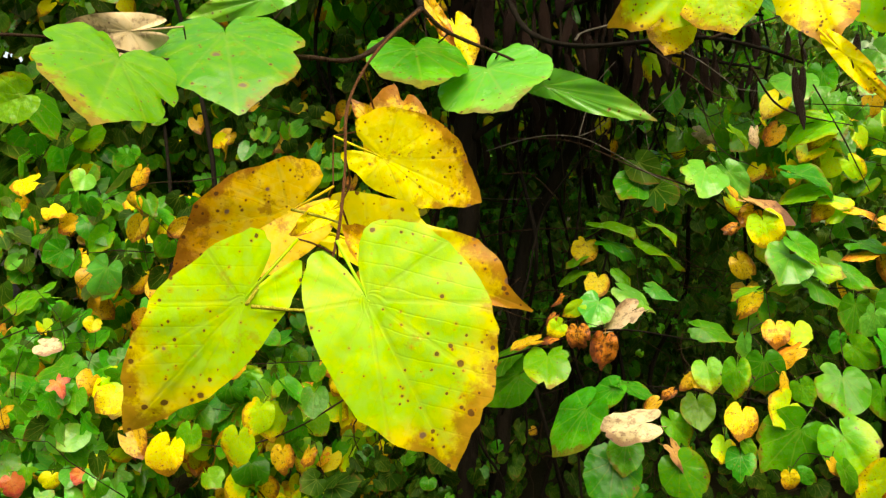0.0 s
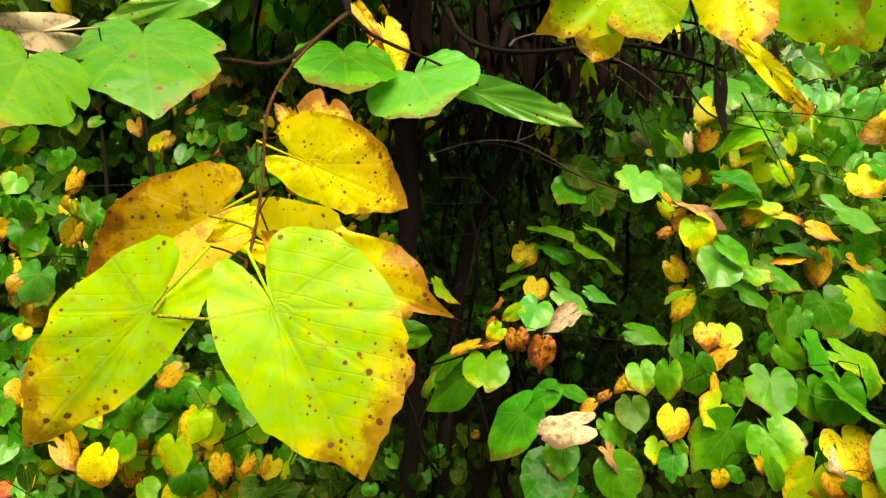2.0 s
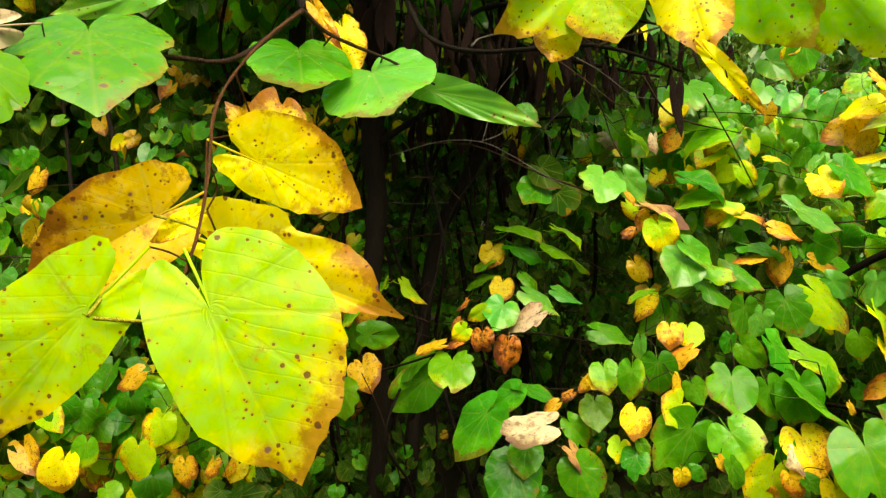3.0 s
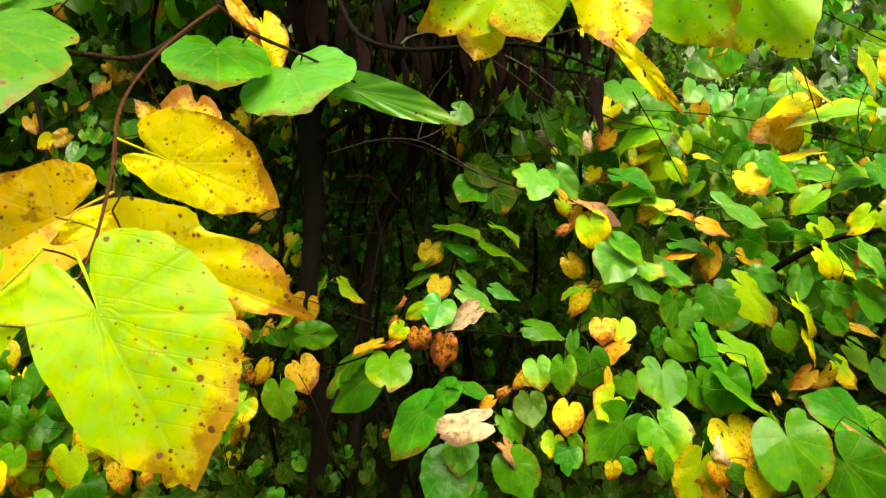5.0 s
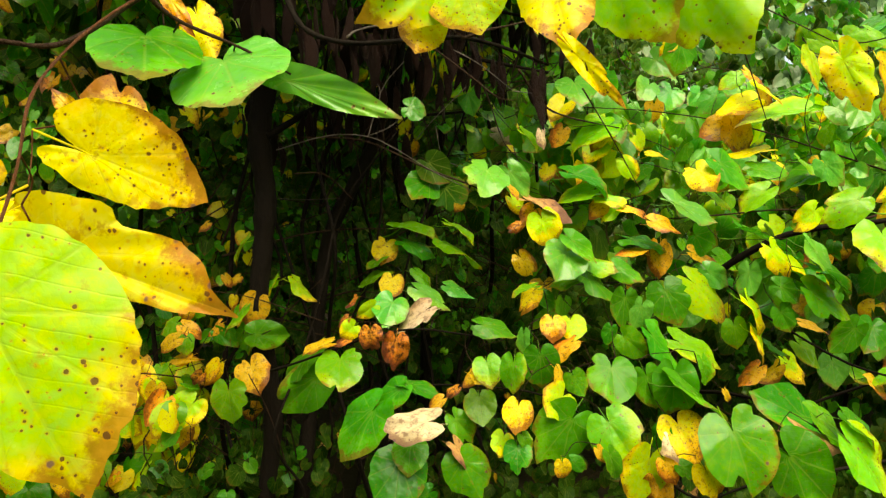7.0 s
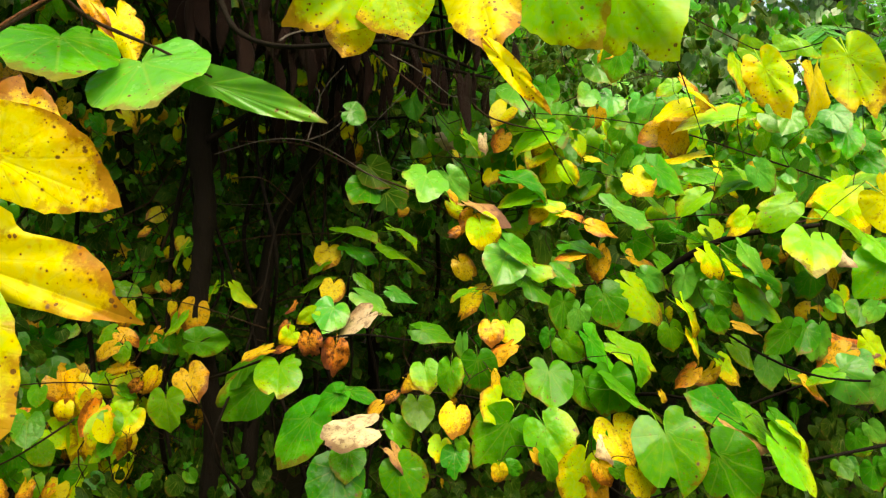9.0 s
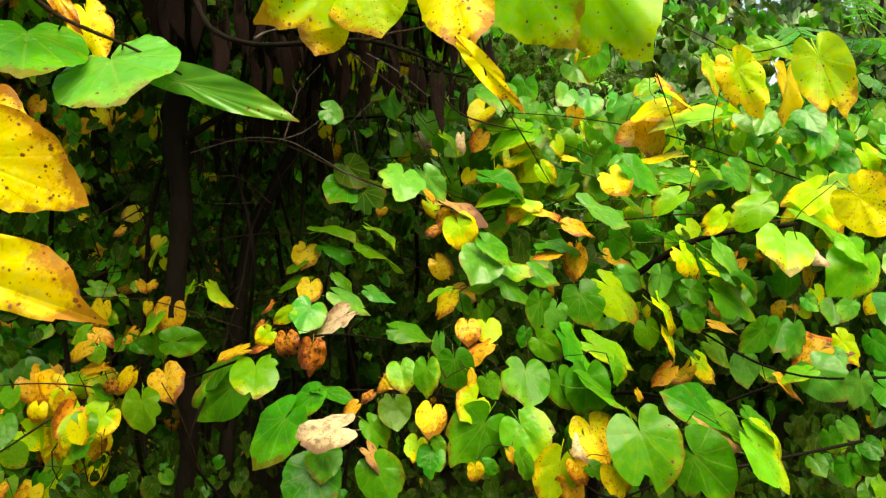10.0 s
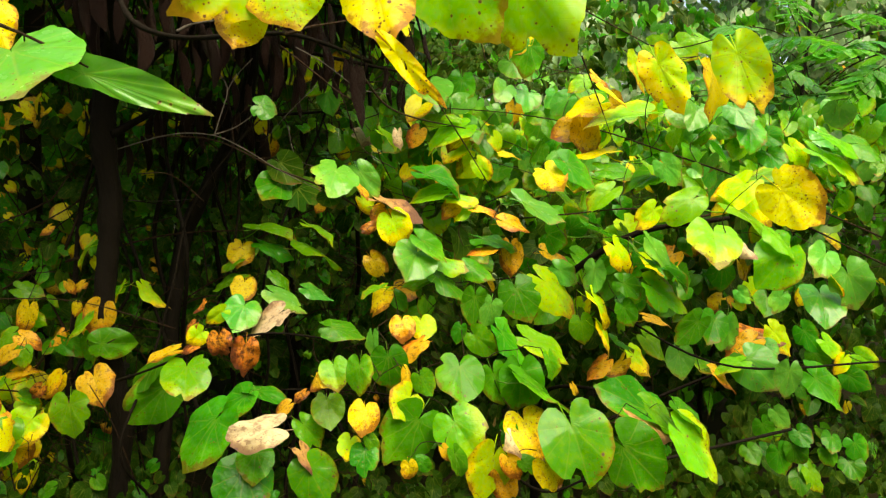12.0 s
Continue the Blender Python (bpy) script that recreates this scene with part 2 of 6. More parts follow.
# ---- leaves ----
OUTLINE_AT = [0, 7, 16, 30, 50, 70, 90, 110, 128, 145, 158, 169, 180]
OUTLINE = [1.0, 0.915, 0.858, 0.81, 0.75, 0.675, 0.605, 0.55, 0.505, 0.455, 0.36, 0.17, 0.03]
DENSE = np.interp(np.arange(-24, 205), OUTLINE_AT, OUTLINE)
DENSE[:24] = DENSE[48:24:-1]
for _ in range(12):
    DENSE[28:196] = (DENSE[27:195] + 2 * DENSE[28:196] + DENSE[29:197]) / 4
DENSE = DENSE[24:205]


def leaf_form(rings, spokes, fold=0.0, bend=0.3, roll=0.3, wave=0.05, twist=0.0, seed=0, ragged=0.03, narrow=1.0, half=0.0, stalk=0.45, left=1.0, right=1.0, bites=0, lobes=0.0):
    """A heart-shaped blade of length 1 with its stalk's end at the origin and its tip along y. fold: degrees by which both halves rise about
    the midrib; half: more degrees for one half; left and right: the widths of the halves; bend and roll: radians of curving down along and across. Returns verts, faces, flat, rim."""
    rnd = random.Random(seed)
    phase, phase2 = rnd.uniform(0, 6), rnd.uniform(0, 6)
    nibbles = [(rnd.uniform(-150, 150), rnd.uniform(3, 9), rnd.uniform(0.08, 0.3)) for _ in range(bites)]
    turns = [180 * math.copysign(abs(s) ** 1.15, s) for s in np.linspace(-1, 1, spokes)]
    verts, flat, rim = [(0, 0, 0)], [(0, 0)], [(0, 0.5)]
    for f in rings:
        for t in turns:
            a = radians(t)
            r = float(np.interp(abs(t), np.arange(181), DENSE))
            r *= 1 + ragged * (noise.noise(Vector((t * 0.05, seed, 0))) + 0.6 * noise.noise(Vector((t * 0.16, seed, 4)))) * (f > 0.9)
            if f > 0.6:
                for where, width, depth in nibbles:
                    r *= 1 - depth * math.exp(-(((t - where) / width) ** 2)) * (1 if f > 0.9 else 0.5)
            if lobes:
                r = (1 - lobes) * r + lobes * (0.35 + 0.65 * abs(math.cos(2.5 * a)) ** 1.5) * r
            x, y = narrow * f * r * math.sin(a) * (left if a > 0 else right), f * r * math.cos(a)
            flat.append((x, y)), rim.append((f, t / 360 + 0.5))
            z = wave * f * f * (math.sin(3 * a + phase) + 0.5 * math.sin(7 * a + phase2)) * r
            z += 0.008 * f * f * math.cos(a * 14)
            lift = radians(fold + (half if x > 0 else 0))
            px, pz = x, 0.0
            if abs(roll) > 1e-3:
                px, pz = math.sin(roll * x) / roll, -(1 - math.cos(roll * x)) / roll
            side = 1 if x >= 0 else -1
            px, pz = px * math.cos(lift) - side * pz * math.sin(lift), abs(px) * math.sin(lift) + pz * math.cos(lift)
            pz += z
            py = y
            if abs(bend) > 1e-3:
                py, down = math.sin(bend * y) / bend, -(1 - math.cos(bend * y)) / bend
                pz, py = down + pz * math.cos(bend * y), py + pz * math.sin(bend * y)
            tw = radians(twist) * y
            px, pz = px * math.cos(tw) - pz * math.sin(tw), px * math.sin(tw) + pz * math.cos(tw)
            verts.append((px, py, pz))
    n = len(turns)
    faces = [(0, 1 + k + 1, 1 + k) for k in range(n - 1)]
    for i in range(len(rings) - 1):
        for k in range(n - 1):
            a = 1 + i * n + k
            faces.append((a, a + 1, a + n + 1, a + n))
    if stalk:
        base = len(verts)
        path = [Vector((0, 0.01, 0)), Vector((0, -stalk * 0.25, -stalk * 0.25)), Vector((0, -stalk * 0.6, -stalk * 0.48)), Vector((0, -stalk, -stalk * 0.62))]
        tv, tf = tube(path, 0.009, 0.011, 4)
        verts += [tuple(v) for v in tv]
        faces += [tuple(base + i for i in f) for f in tf]
        flat += [(0, 0)] * len(tv)
        rim += [(0.02, 0.5)] * len(tv)
    return verts, faces, flat, rim


def with_maps(me, flat, rim):
    for name, values in (("flat", flat), ("rim", rim)):
        layer = me.uv_layers.new(name=name)
        index = np.zeros(len(me.loops), dtype=np.int32)
        me.loops.foreach_get("vertex_index", index)
        layer.data.foreach_set("uv", np.array(values, dtype=np.float32)[index].ravel())
    return me


MADE = {}


def leaf_mesh(**form):
    key = tuple(sorted(form.items()))
    if key not in MADE:
        fine = form.pop("fine", False)
        rings, spokes = ((0.15, 0.35, 0.55, 0.75, 0.9, 1.0), 65) if fine else ((0.25, 0.5, 0.78, 1.0), 37)
        v, f, flat, rim = leaf_form(rings, spokes, **form)
        MADE[key] = with_maps(mesh_of("leaf", v, f), flat, rim)
        MADE[key].materials.append(LEAF["green"])
    return MADE[key]


# the ways a blade hangs: plain, cupped, arched, folded, twisted, curled, half-folded, shrivelled, wilted
FORMS = [
    dict(fold=4, bend=0.35, roll=0.35, wave=0.04, seed=1),
    dict(fold=14, bend=0.2, roll=0.5, wave=0.05, seed=2),
    dict(fold=-4, bend=0.8, roll=0.7, wave=0.05, seed=3),
    dict(fold=32, bend=0.5, roll=0.4, wave=0.05, seed=4),
    dict(fold=8, bend=0.5, roll=0.3, wave=0.08, twist=30, seed=5),
    dict(fold=10, bend=1.5, roll=0.6, wave=0.06, seed=6),
    dict(fold=6, bend=0.3, roll=0.3, wave=0.05, half=55, seed=7),
    dict(fold=30, bend=1.4, roll=1.8, wave=0.16, twist=40, seed=8, ragged=0.12),
    dict(fold=22, bend=-0.4, roll=0.9, wave=0.1, seed=9, ragged=0.06),
]


def leaf(parent, kind, place, turn, length, wide=1.0, form=0, label="", **own):
    """One leaf: the pose of its stalk's end, its length and its width against its length."""
    wide *= 0.84 if kind in ("orange", "rust") else 1
    worn = dict(ragged=0.1, bites=2) if kind in ("orange", "rust", "brown", "speckled") else {}
    me = leaf_mesh(**{**FORMS[form], **worn, **own})
    ob = new("leaf", me)
    ob.parent = parent
    ob.matrix_basis = pose(*place, *turn) @ Matrix.Diagonal((length * wide, length, length, 1))
    ob.material_slots[0].link = "OBJECT"
    ob.material_slots[0].material = LEAF[kind]
    return tagged(ob, label)


def turned(tip, face):
    """The turn of a blade whose tip points along tip and whose upper side faces face."""
    y = Vector(tip).normalized()
    z = (Vector(face) - y * Vector(face).dot(y)).normalized()
    x = y.cross(z)
    return Matrix((x, y, z)).transposed()


class LeafMass:
    """Many small leaves in one mesh, for what nobody could count."""

    def __init__(self, kinds, rough=False, lobed=False):
        self.kinds, self.v, self.f, self.flat, self.rim, self.mat, self.count = kinds, [], [], [], [], [], 0
        self.shapes = []
        for k, form in enumerate(FORMS[:7]):
            v, f, flat, rim = leaf_form((1.0,) if rough else (0.55, 1.0), 9 if rough else 15, **{**form, "wave": 0.09, "stalk": 0})
            self.shapes.append((np.array(v), [np.array(q) for q in f], flat, rim))
        if lobed:
            for k in (2, 4):
                v, f, flat, rim = leaf_form((0.4, 1.0), 23, **{**FORMS[k], "wave": 0.1, "stalk": 0, "lobes": 0.75})
                self.shapes += [(np.array(v), [np.array(q) for q in f], flat, rim)] * 5

    def add(self, rnd, place, turn, length, wide, kind):
        v, f, flat, rim = rnd.choice(self.shapes)
        m = np.array(turn) * np.array((length * wide, length, length))
        self.v.append(v @ m.T + np.array(place))
        self.f += [tuple(q + self.count) for q in f]
        self.mat += [self.kinds.index(kind)] * len(f)
        self.count += len(v)
        self.flat += flat
        self.rim += rim

    def finish(self, parent, name, label):
        me = mesh_of(name, np.concatenate(self.v).tolist(), self.f)
        with_maps(me, self.flat, self.rim)
        for k in self.kinds:
            me.materials.append(LEAF[k])
        me.polygons.foreach_set("material_index", np.array(self.mat, dtype=np.int32))
        ob = part(name, me, None, parent, label) if parent else tagged(new(name, me), label, "foliage")
        return tagged(ob, kind="stuff")


def pick(rnd, weights):
    return rnd.choices(list(weights), list(weights.values()))[0]


# ---- ground ----
def ground():
    n = 60
    verts, faces = [], []
    for i in range(n + 1):
        for j in range(n + 1):
            x, y = [math.copysign(abs(2 * k / n - 1) ** 3, k / n - 0.5) * 400 for k in (i, j)]
            near = max(0.0, 1 - math.hypot(x, y) / 60)
            verts.append((x, y, 0.06 * near * noise.noise(Vector((x * 0.9, y * 0.9, 0)))))
    for i in range(n):
        for j in range(n):
            a = i * (n + 1) + j
            faces.append((a, a + n + 1, a + n + 2, a + 1))
    me = mesh_of("ground", verts, faces)
    me.materials.append(SOIL)
    return tagged(new("ground", me), "dark woodland soil under fallen leaf litter", "ground", kind="structure")


ground()


# ---- the woods all round ----
def woodland_tree(rnd, x, y, height, spread, weights, leaves, size, low=0.25):
    tree = thing("woodland_tree", (x, y, 0), "tall woodland tree with dense green foliage", "tree", "woods behind the thicket")
    lean = Vector((rnd.gauss(0, 0.05), rnd.gauss(0, 0.05), 1))
    trunk = [Vector((x, y, 0)) + lean * (height * k / 6) + Vector((rnd.gauss(0, 0.06), rnd.gauss(0, 0.06), 0)) * (k > 0) for k in range(7)]
    v, f = tube(smooth_line(trunk, 3), 0.014 * height, 0.03, 8, 0.2)
    part("trunk", mesh_of("trunk", v, f), BARK, tree)
    mass = LeafMass(list(weights), True)
    for k in range(14):
        h = rnd.uniform(low, 0.95)
        start = Vector((x, y, 0)) + lean * (height * h)
        a = rnd.uniform(0, math.tau)
        reach = spread * (1.15 - 0.7 * h) * rnd.uniform(0.6, 1.1)
        end = start + Vector((math.cos(a) * reach, math.sin(a) * reach, rnd.uniform(-0.1, 0.35) * reach))
        mid = (start + end) / 2 + Vector((0, 0, 0.12 * reach))
        line = smooth_line([start, mid, end], 4)
        part("limb", mesh_of("limb", *tube(line, 0.02, 0.006, 4)), BARK, tree)
        for i in range(leaves // 14):
            q = line[min(len(line) - 1, int(len(line) * rnd.random() ** 0.6))]
            q = q + Vector((rnd.gauss(0, 0.24), rnd.gauss(0, 0.24), rnd.gauss(-0.05, 0.16))) * spread * 0.42
            if q.z < 0.05:
                continue
            tip = Vector((rnd.gauss(0, 0.7), rnd.gauss(0, 0.7), -0.7))
            mass.add(rnd, q, turned(tip, (rnd.gauss(0, 0.5), rnd.gauss(-0.3, 0.5), 1)), size * rnd.uniform(0.7, 1.3), 0.9, pick(rnd, weights))
    mass.finish(tree, "crown", "")
    return tree


rnd = random.Random(7)
WOODS = {"deep": 5, "green": 3, "lime": 1.2, "yellow": 0.5}
# the far trees carry their haze in the leaf colours
HAZED_WOODS = {"misty": 8, "frond": 2, "lime": 0.6, "orange": 0.15}
for k in range(11):
    a = radians(-66 + 13 * k + rnd.uniform(-4, 4))
    d = rnd.uniform(7.0, 9.0)
    if not 12 < math.degrees(a) < 66:
        woodland_tree(rnd, d * math.sin(a), d * math.cos(a), rnd.uniform(6, 8.5), 2.1, WOODS, 3600, 0.15, 0.08)
for k in range(10):
    a = radians(-64 + 14 * k + rnd.uniform(-4, 4))
    d = rnd.uniform(12, 14)
    if not 15 < math.degrees(a) < 62:
        woodland_tree(rnd, d * math.sin(a), d * math.cos(a), rnd.uniform(8, 11), 3.2, WOODS, 3600, 0.28, 0.04)
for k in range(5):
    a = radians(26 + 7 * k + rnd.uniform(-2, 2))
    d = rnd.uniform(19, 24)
    woodland_tree(rnd, d * math.sin(a), d * math.cos(a), rnd.uniform(8, 12), 4.0, HAZED_WOODS, 7000, 0.15, 0.03)
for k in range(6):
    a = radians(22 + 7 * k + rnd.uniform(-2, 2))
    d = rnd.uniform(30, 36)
    woodland_tree(rnd, d * math.sin(a), d * math.cos(a), rnd.uniform(10, 15), 5.5, HAZED_WOODS, 5000, 0.24, 0.02)
# unseen trees added beside and behind the camera to block low sky light
for k in range(12):
    a = radians(92 + 16.5 * k + rnd.uniform(-4, 4))
    d = rnd.uniform(6.5, 8.5)
    woodland_tree(rnd, d * math.sin(a), d * math.cos(a), rnd.uniform(7, 9), 2.5, WOODS, 2000, 0.26, 0.06)


# ---- the redbud with the dark trunk ----
def redbud(place, label, group="redbuds of the thicket"):
    return thing("redbud", place, label, "tree", group)


def stem(parent, points, r0, r1, mat=BARK, name="branch", sides=8, knobs=0.25, label=""):
    v, f = tube(smooth_line(points, 6), r0, r1, sides, knobs)
    return part(name, mesh_of(name, v, f), mat, parent, label)


main_tree = redbud((0.1, 2.3, 0), "redbud with a dark wet trunk and hanging seed pods")
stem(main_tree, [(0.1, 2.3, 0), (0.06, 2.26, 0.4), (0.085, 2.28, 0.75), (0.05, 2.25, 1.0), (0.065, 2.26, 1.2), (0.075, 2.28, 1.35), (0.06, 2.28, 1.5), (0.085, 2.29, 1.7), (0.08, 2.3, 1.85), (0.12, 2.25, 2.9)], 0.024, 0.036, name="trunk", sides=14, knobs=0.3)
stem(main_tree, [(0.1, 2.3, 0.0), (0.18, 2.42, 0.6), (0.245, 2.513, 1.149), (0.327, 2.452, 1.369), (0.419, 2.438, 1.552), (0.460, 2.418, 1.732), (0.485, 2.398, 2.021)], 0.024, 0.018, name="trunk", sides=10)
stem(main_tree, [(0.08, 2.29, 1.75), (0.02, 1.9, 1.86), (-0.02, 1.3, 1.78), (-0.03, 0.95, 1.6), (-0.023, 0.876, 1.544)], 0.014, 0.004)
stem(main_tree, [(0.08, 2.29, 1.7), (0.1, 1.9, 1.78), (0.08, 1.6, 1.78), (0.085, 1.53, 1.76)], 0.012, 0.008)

right_bush = redbud((1.5, 2.7, 0), "low spreading redbud with yellowing heart-shaped leaves")
left_bush = redbud((-1.1, 2.9, 0), "redbud thicket with green and orange leaves")
back_bush = redbud((0.7, 3.6, 0), "shaded redbud deep in the thicket")
far_bush = redbud((2.8, 3.4, 0), "shade-darkened green undergrowth with small heart-shaped leaves")
# tree added so its crown, mostly out of view, blocks light from above
shade_tree = redbud((-0.3, 4.0, 0), "added redbud whose overhead crown blocks light from the thicket")
stem(right_bush, [(1.5, 2.7, 0), (1.45, 2.6, 0.5), (1.4, 2.45, 0.95), (1.55, 2.2, 1.2), (1.75, 1.95, 1.27)], 0.022, 0.006)
stem(right_bush, [(1.45, 2.6, 0.5), (1.3, 2.2, 0.75), (1.35, 1.85, 0.8), (1.4, 1.7, 0.72)], 0.007, 0.003)
stem(right_bush, [(1.45, 2.62, 0.4), (1.9, 2.5, 0.6), (2.1, 2.25, 0.76), (2.2, 2.1, 0.78)], 0.007, 0.003)
stem(shade_tree, [(-0.3, 4.0, 0), (-0.33, 4.0, 1.2), (-0.25, 3.95, 2.4), (-0.1, 3.8, 3.6)], 0.06, 0.03, name="trunk")
stem(left_bush, [(-1.1, 2.9, 0), (-1.15, 3.1, 0.5), (-1.3, 3.9, 1.1), (-1.6, 4.6, 2.2)], 0.016, 0.008)
stem(left_bush, [(-1.1, 2.9, 0.3), (-0.95, 3.2, 0.7), (-1.1, 3.9, 1.5), (-1.45, 4.4, 2.5)], 0.016, 0.01)
stem(back_bush, [(0.7, 3.6, 0), (0.75, 3.55, 0.8), (0.6, 3.5, 1.6), (0.65, 3.4, 2.6)], 0.03, 0.012)
stem(far_bush, [(2.8, 3.4, 0), (2.7, 3.3, 0.4), (2.75, 3.1, 0.9)], 0.015, 0.006)

rnd = random.Random(11)


def thicket(bush, count, box, size, weights, kinds=None, seed=0, gap=-0.1, open_to=(0.0, -0.9, 0.9), twigs=24, rough=False, lobed=False):
    """Uncountable leaves in clumps within a box (x0, x1, y0, y1, z0, z1), with thin twigs among them."""
    mass = LeafMass(list(weights), rough, lobed)
    while count > 0:
        p = Vector((rnd.uniform(*box[0:2]), rnd.uniform(*box[2:4]), rnd.uniform(*box[4:6])))
        if noise.noise(p * 2.6 + Vector((seed, 0, 0))) < gap:
            continue
        count -= 1
        tint = noise.noise(p * 2.1 + Vector((0, seed + 9, 0)))
        kind = pick(rnd, weights)
        if kind in ("orange", "yellow", "turning", "rust") and tint < -0.05:
            kind = list(weights)[0]
        tip = Vector((rnd.gauss(0, 0.7), rnd.gauss(-0.2, 0.4), -0.8))
        face = Vector(open_to) + Vector((rnd.gauss(0, 0.45), rnd.gauss(0, 0.4), rnd.gauss(0, 0.4)))
        mass.add(rnd, p, turned(tip, face), size * rnd.uniform(0.6, 1.25), rnd.uniform(0.8, 1.1), kind)
    mass.finish(bush, "foliage", "")
    v, f = [], []
    for _ in range(twigs):
        p = Vector((rnd.uniform(*box[0:2]), rnd.uniform(*box[2:4]), rnd.uniform(*box[4:6])))
        way = Vector((rnd.gauss(0, 0.7), rnd.gauss(0, 0.5), rnd.gauss(0.5, 0.6))).normalized()
        line = [p + way * (0.1 * k) + Vector((rnd.gauss(0, 0.035), rnd.gauss(0, 0.03), rnd.gauss(0, 0.035))) for k in range(5)]
        tube(smooth_line(line, 2), rnd.uniform(0.0014, 0.003), 0.0008, 4, 0.2, v, f)
    tagged(part("twig_mass", mesh_of("twig_mass", v, f), TWIG, bush), kind="stuff")


# more deep leaves where shade should lie, darkening gaps by colour
thicket(left_bush, 600, (-1.0, -0.15, 2.1, 2.8, 0.03, 0.84), 0.07, {"green": 3, "deep": 2, "lime": 4, "turning": 5, "yellow": 4.5, "orange": 3}, seed=1, gap=0.02)
thicket(left_bush, 650, (-1.9, -0.9, 2.1, 2.9, 0.03, 0.86), 0.075, {"green": 7, "pale": 2, "deep": 2, "lime": 1.4, "yellow": 0.8, "orange": 0.6, "red": 0.3}, seed=31, gap=0.02, lobed=True)
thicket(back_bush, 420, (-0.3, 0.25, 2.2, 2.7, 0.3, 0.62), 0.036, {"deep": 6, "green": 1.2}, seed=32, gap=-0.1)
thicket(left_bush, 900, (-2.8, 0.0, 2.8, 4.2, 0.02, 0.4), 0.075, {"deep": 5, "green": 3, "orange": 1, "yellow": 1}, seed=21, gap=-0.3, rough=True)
thicket(left_bush, 1400, (-3.2, -0.3, 3.2, 4.4, 0.4, 1.34), 0.085, {"green": 6, "pale": 0.6, "deep": 7, "lime": 2, "turning": 1.5, "yellow": 4, "orange": 5}, seed=8, gap=0.07)
thicket(left_bush, 2800, (-4.0, 0.2, 4.2, 6.0, 0.8, 3.6), 0.08, {"deep": 7, "green": 3, "lime": 1.2, "yellow": 2.2, "orange": 0.8}, seed=2, gap=0.03)
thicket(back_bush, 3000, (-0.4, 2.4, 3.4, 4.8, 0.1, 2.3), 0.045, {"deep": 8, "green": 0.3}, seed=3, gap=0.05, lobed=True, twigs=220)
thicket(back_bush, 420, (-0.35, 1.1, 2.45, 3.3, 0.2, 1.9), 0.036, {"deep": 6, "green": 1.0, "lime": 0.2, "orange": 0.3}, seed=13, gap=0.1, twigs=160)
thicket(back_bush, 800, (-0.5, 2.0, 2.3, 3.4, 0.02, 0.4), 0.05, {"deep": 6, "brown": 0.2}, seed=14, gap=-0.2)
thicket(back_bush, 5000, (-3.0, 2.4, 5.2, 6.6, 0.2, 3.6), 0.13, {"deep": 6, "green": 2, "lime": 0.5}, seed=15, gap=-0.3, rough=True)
thicket(right_bush, 300, (0.95, 3.0, 2.4, 3.1, 0.9, 1.4), 0.08, {"deep": 4, "green": 5, "lime": 1.5, "turning": 1, "orange": 0.8}, seed=4)
thicket(right_bush, 1300, (0.8, 3.3, 2.15, 3.3, 1.38, 1.66), 0.065, {"green": 3, "lime": 7, "turning": 2, "yellow": 1.2, "orange": 0.7, "pale": 3}, seed=24, gap=-0.05, open_to=(0.0, -0.7, 1.0))
thicket(far_bush, 1000, (2.0, 4.2, 2.7, 3.7, 0.05, 0.95), 0.065, {"deep": 10, "green": 2, "lime": 0.2, "yellow": 0.1}, seed=5)
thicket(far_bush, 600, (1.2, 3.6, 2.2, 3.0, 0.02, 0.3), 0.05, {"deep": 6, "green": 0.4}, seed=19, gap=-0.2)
thicket(far_bush, 1300, (2.6, 5.5, 3.8, 5.2, 0.3, 1.6), 0.085, {"deep": 5, "green": 5, "lime": 1}, seed=6, gap=0.0)
# added overhead leaves that keep light off the inner thicket
thicket(shade_tree, 3400, (-0.9, 1.3, 2.0, 6.0, 2.1, 2.9), 0.12, {"deep": 4, "green": 4, "lime": 2, "yellow": 0.7}, seed=7, gap=-0.3, open_to=(0, -0.2, 1), rough=True)
thicket(shade_tree, 900, (-0.25, 0.8, 1.55, 2.2, 2.05, 2.7), 0.11, {"green": 4, "lime": 2, "yellow": 0.7}, seed=17, gap=-0.2, open_to=(0, -0.2, 1), rough=True)
thicket(shade_tree, 1400, (-3.6, -0.6, 3.8, 6.6, 2.4, 3.4), 0.12, {"deep": 4, "green": 4, "lime": 2, "yellow": 0.7}, seed=18, gap=-0.2, open_to=(0, -0.2, 1), rough=True)

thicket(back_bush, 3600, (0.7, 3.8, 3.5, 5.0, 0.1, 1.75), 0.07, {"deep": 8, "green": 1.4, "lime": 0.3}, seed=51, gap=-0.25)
# far foliage, again with haze put into part of its colours
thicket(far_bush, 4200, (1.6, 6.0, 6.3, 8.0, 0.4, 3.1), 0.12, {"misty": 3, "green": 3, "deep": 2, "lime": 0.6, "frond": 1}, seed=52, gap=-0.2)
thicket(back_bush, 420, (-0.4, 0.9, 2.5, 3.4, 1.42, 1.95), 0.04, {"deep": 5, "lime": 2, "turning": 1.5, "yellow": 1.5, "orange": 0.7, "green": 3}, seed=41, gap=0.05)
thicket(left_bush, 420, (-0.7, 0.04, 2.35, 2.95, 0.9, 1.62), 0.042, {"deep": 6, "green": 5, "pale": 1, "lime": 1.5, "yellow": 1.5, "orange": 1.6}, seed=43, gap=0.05)
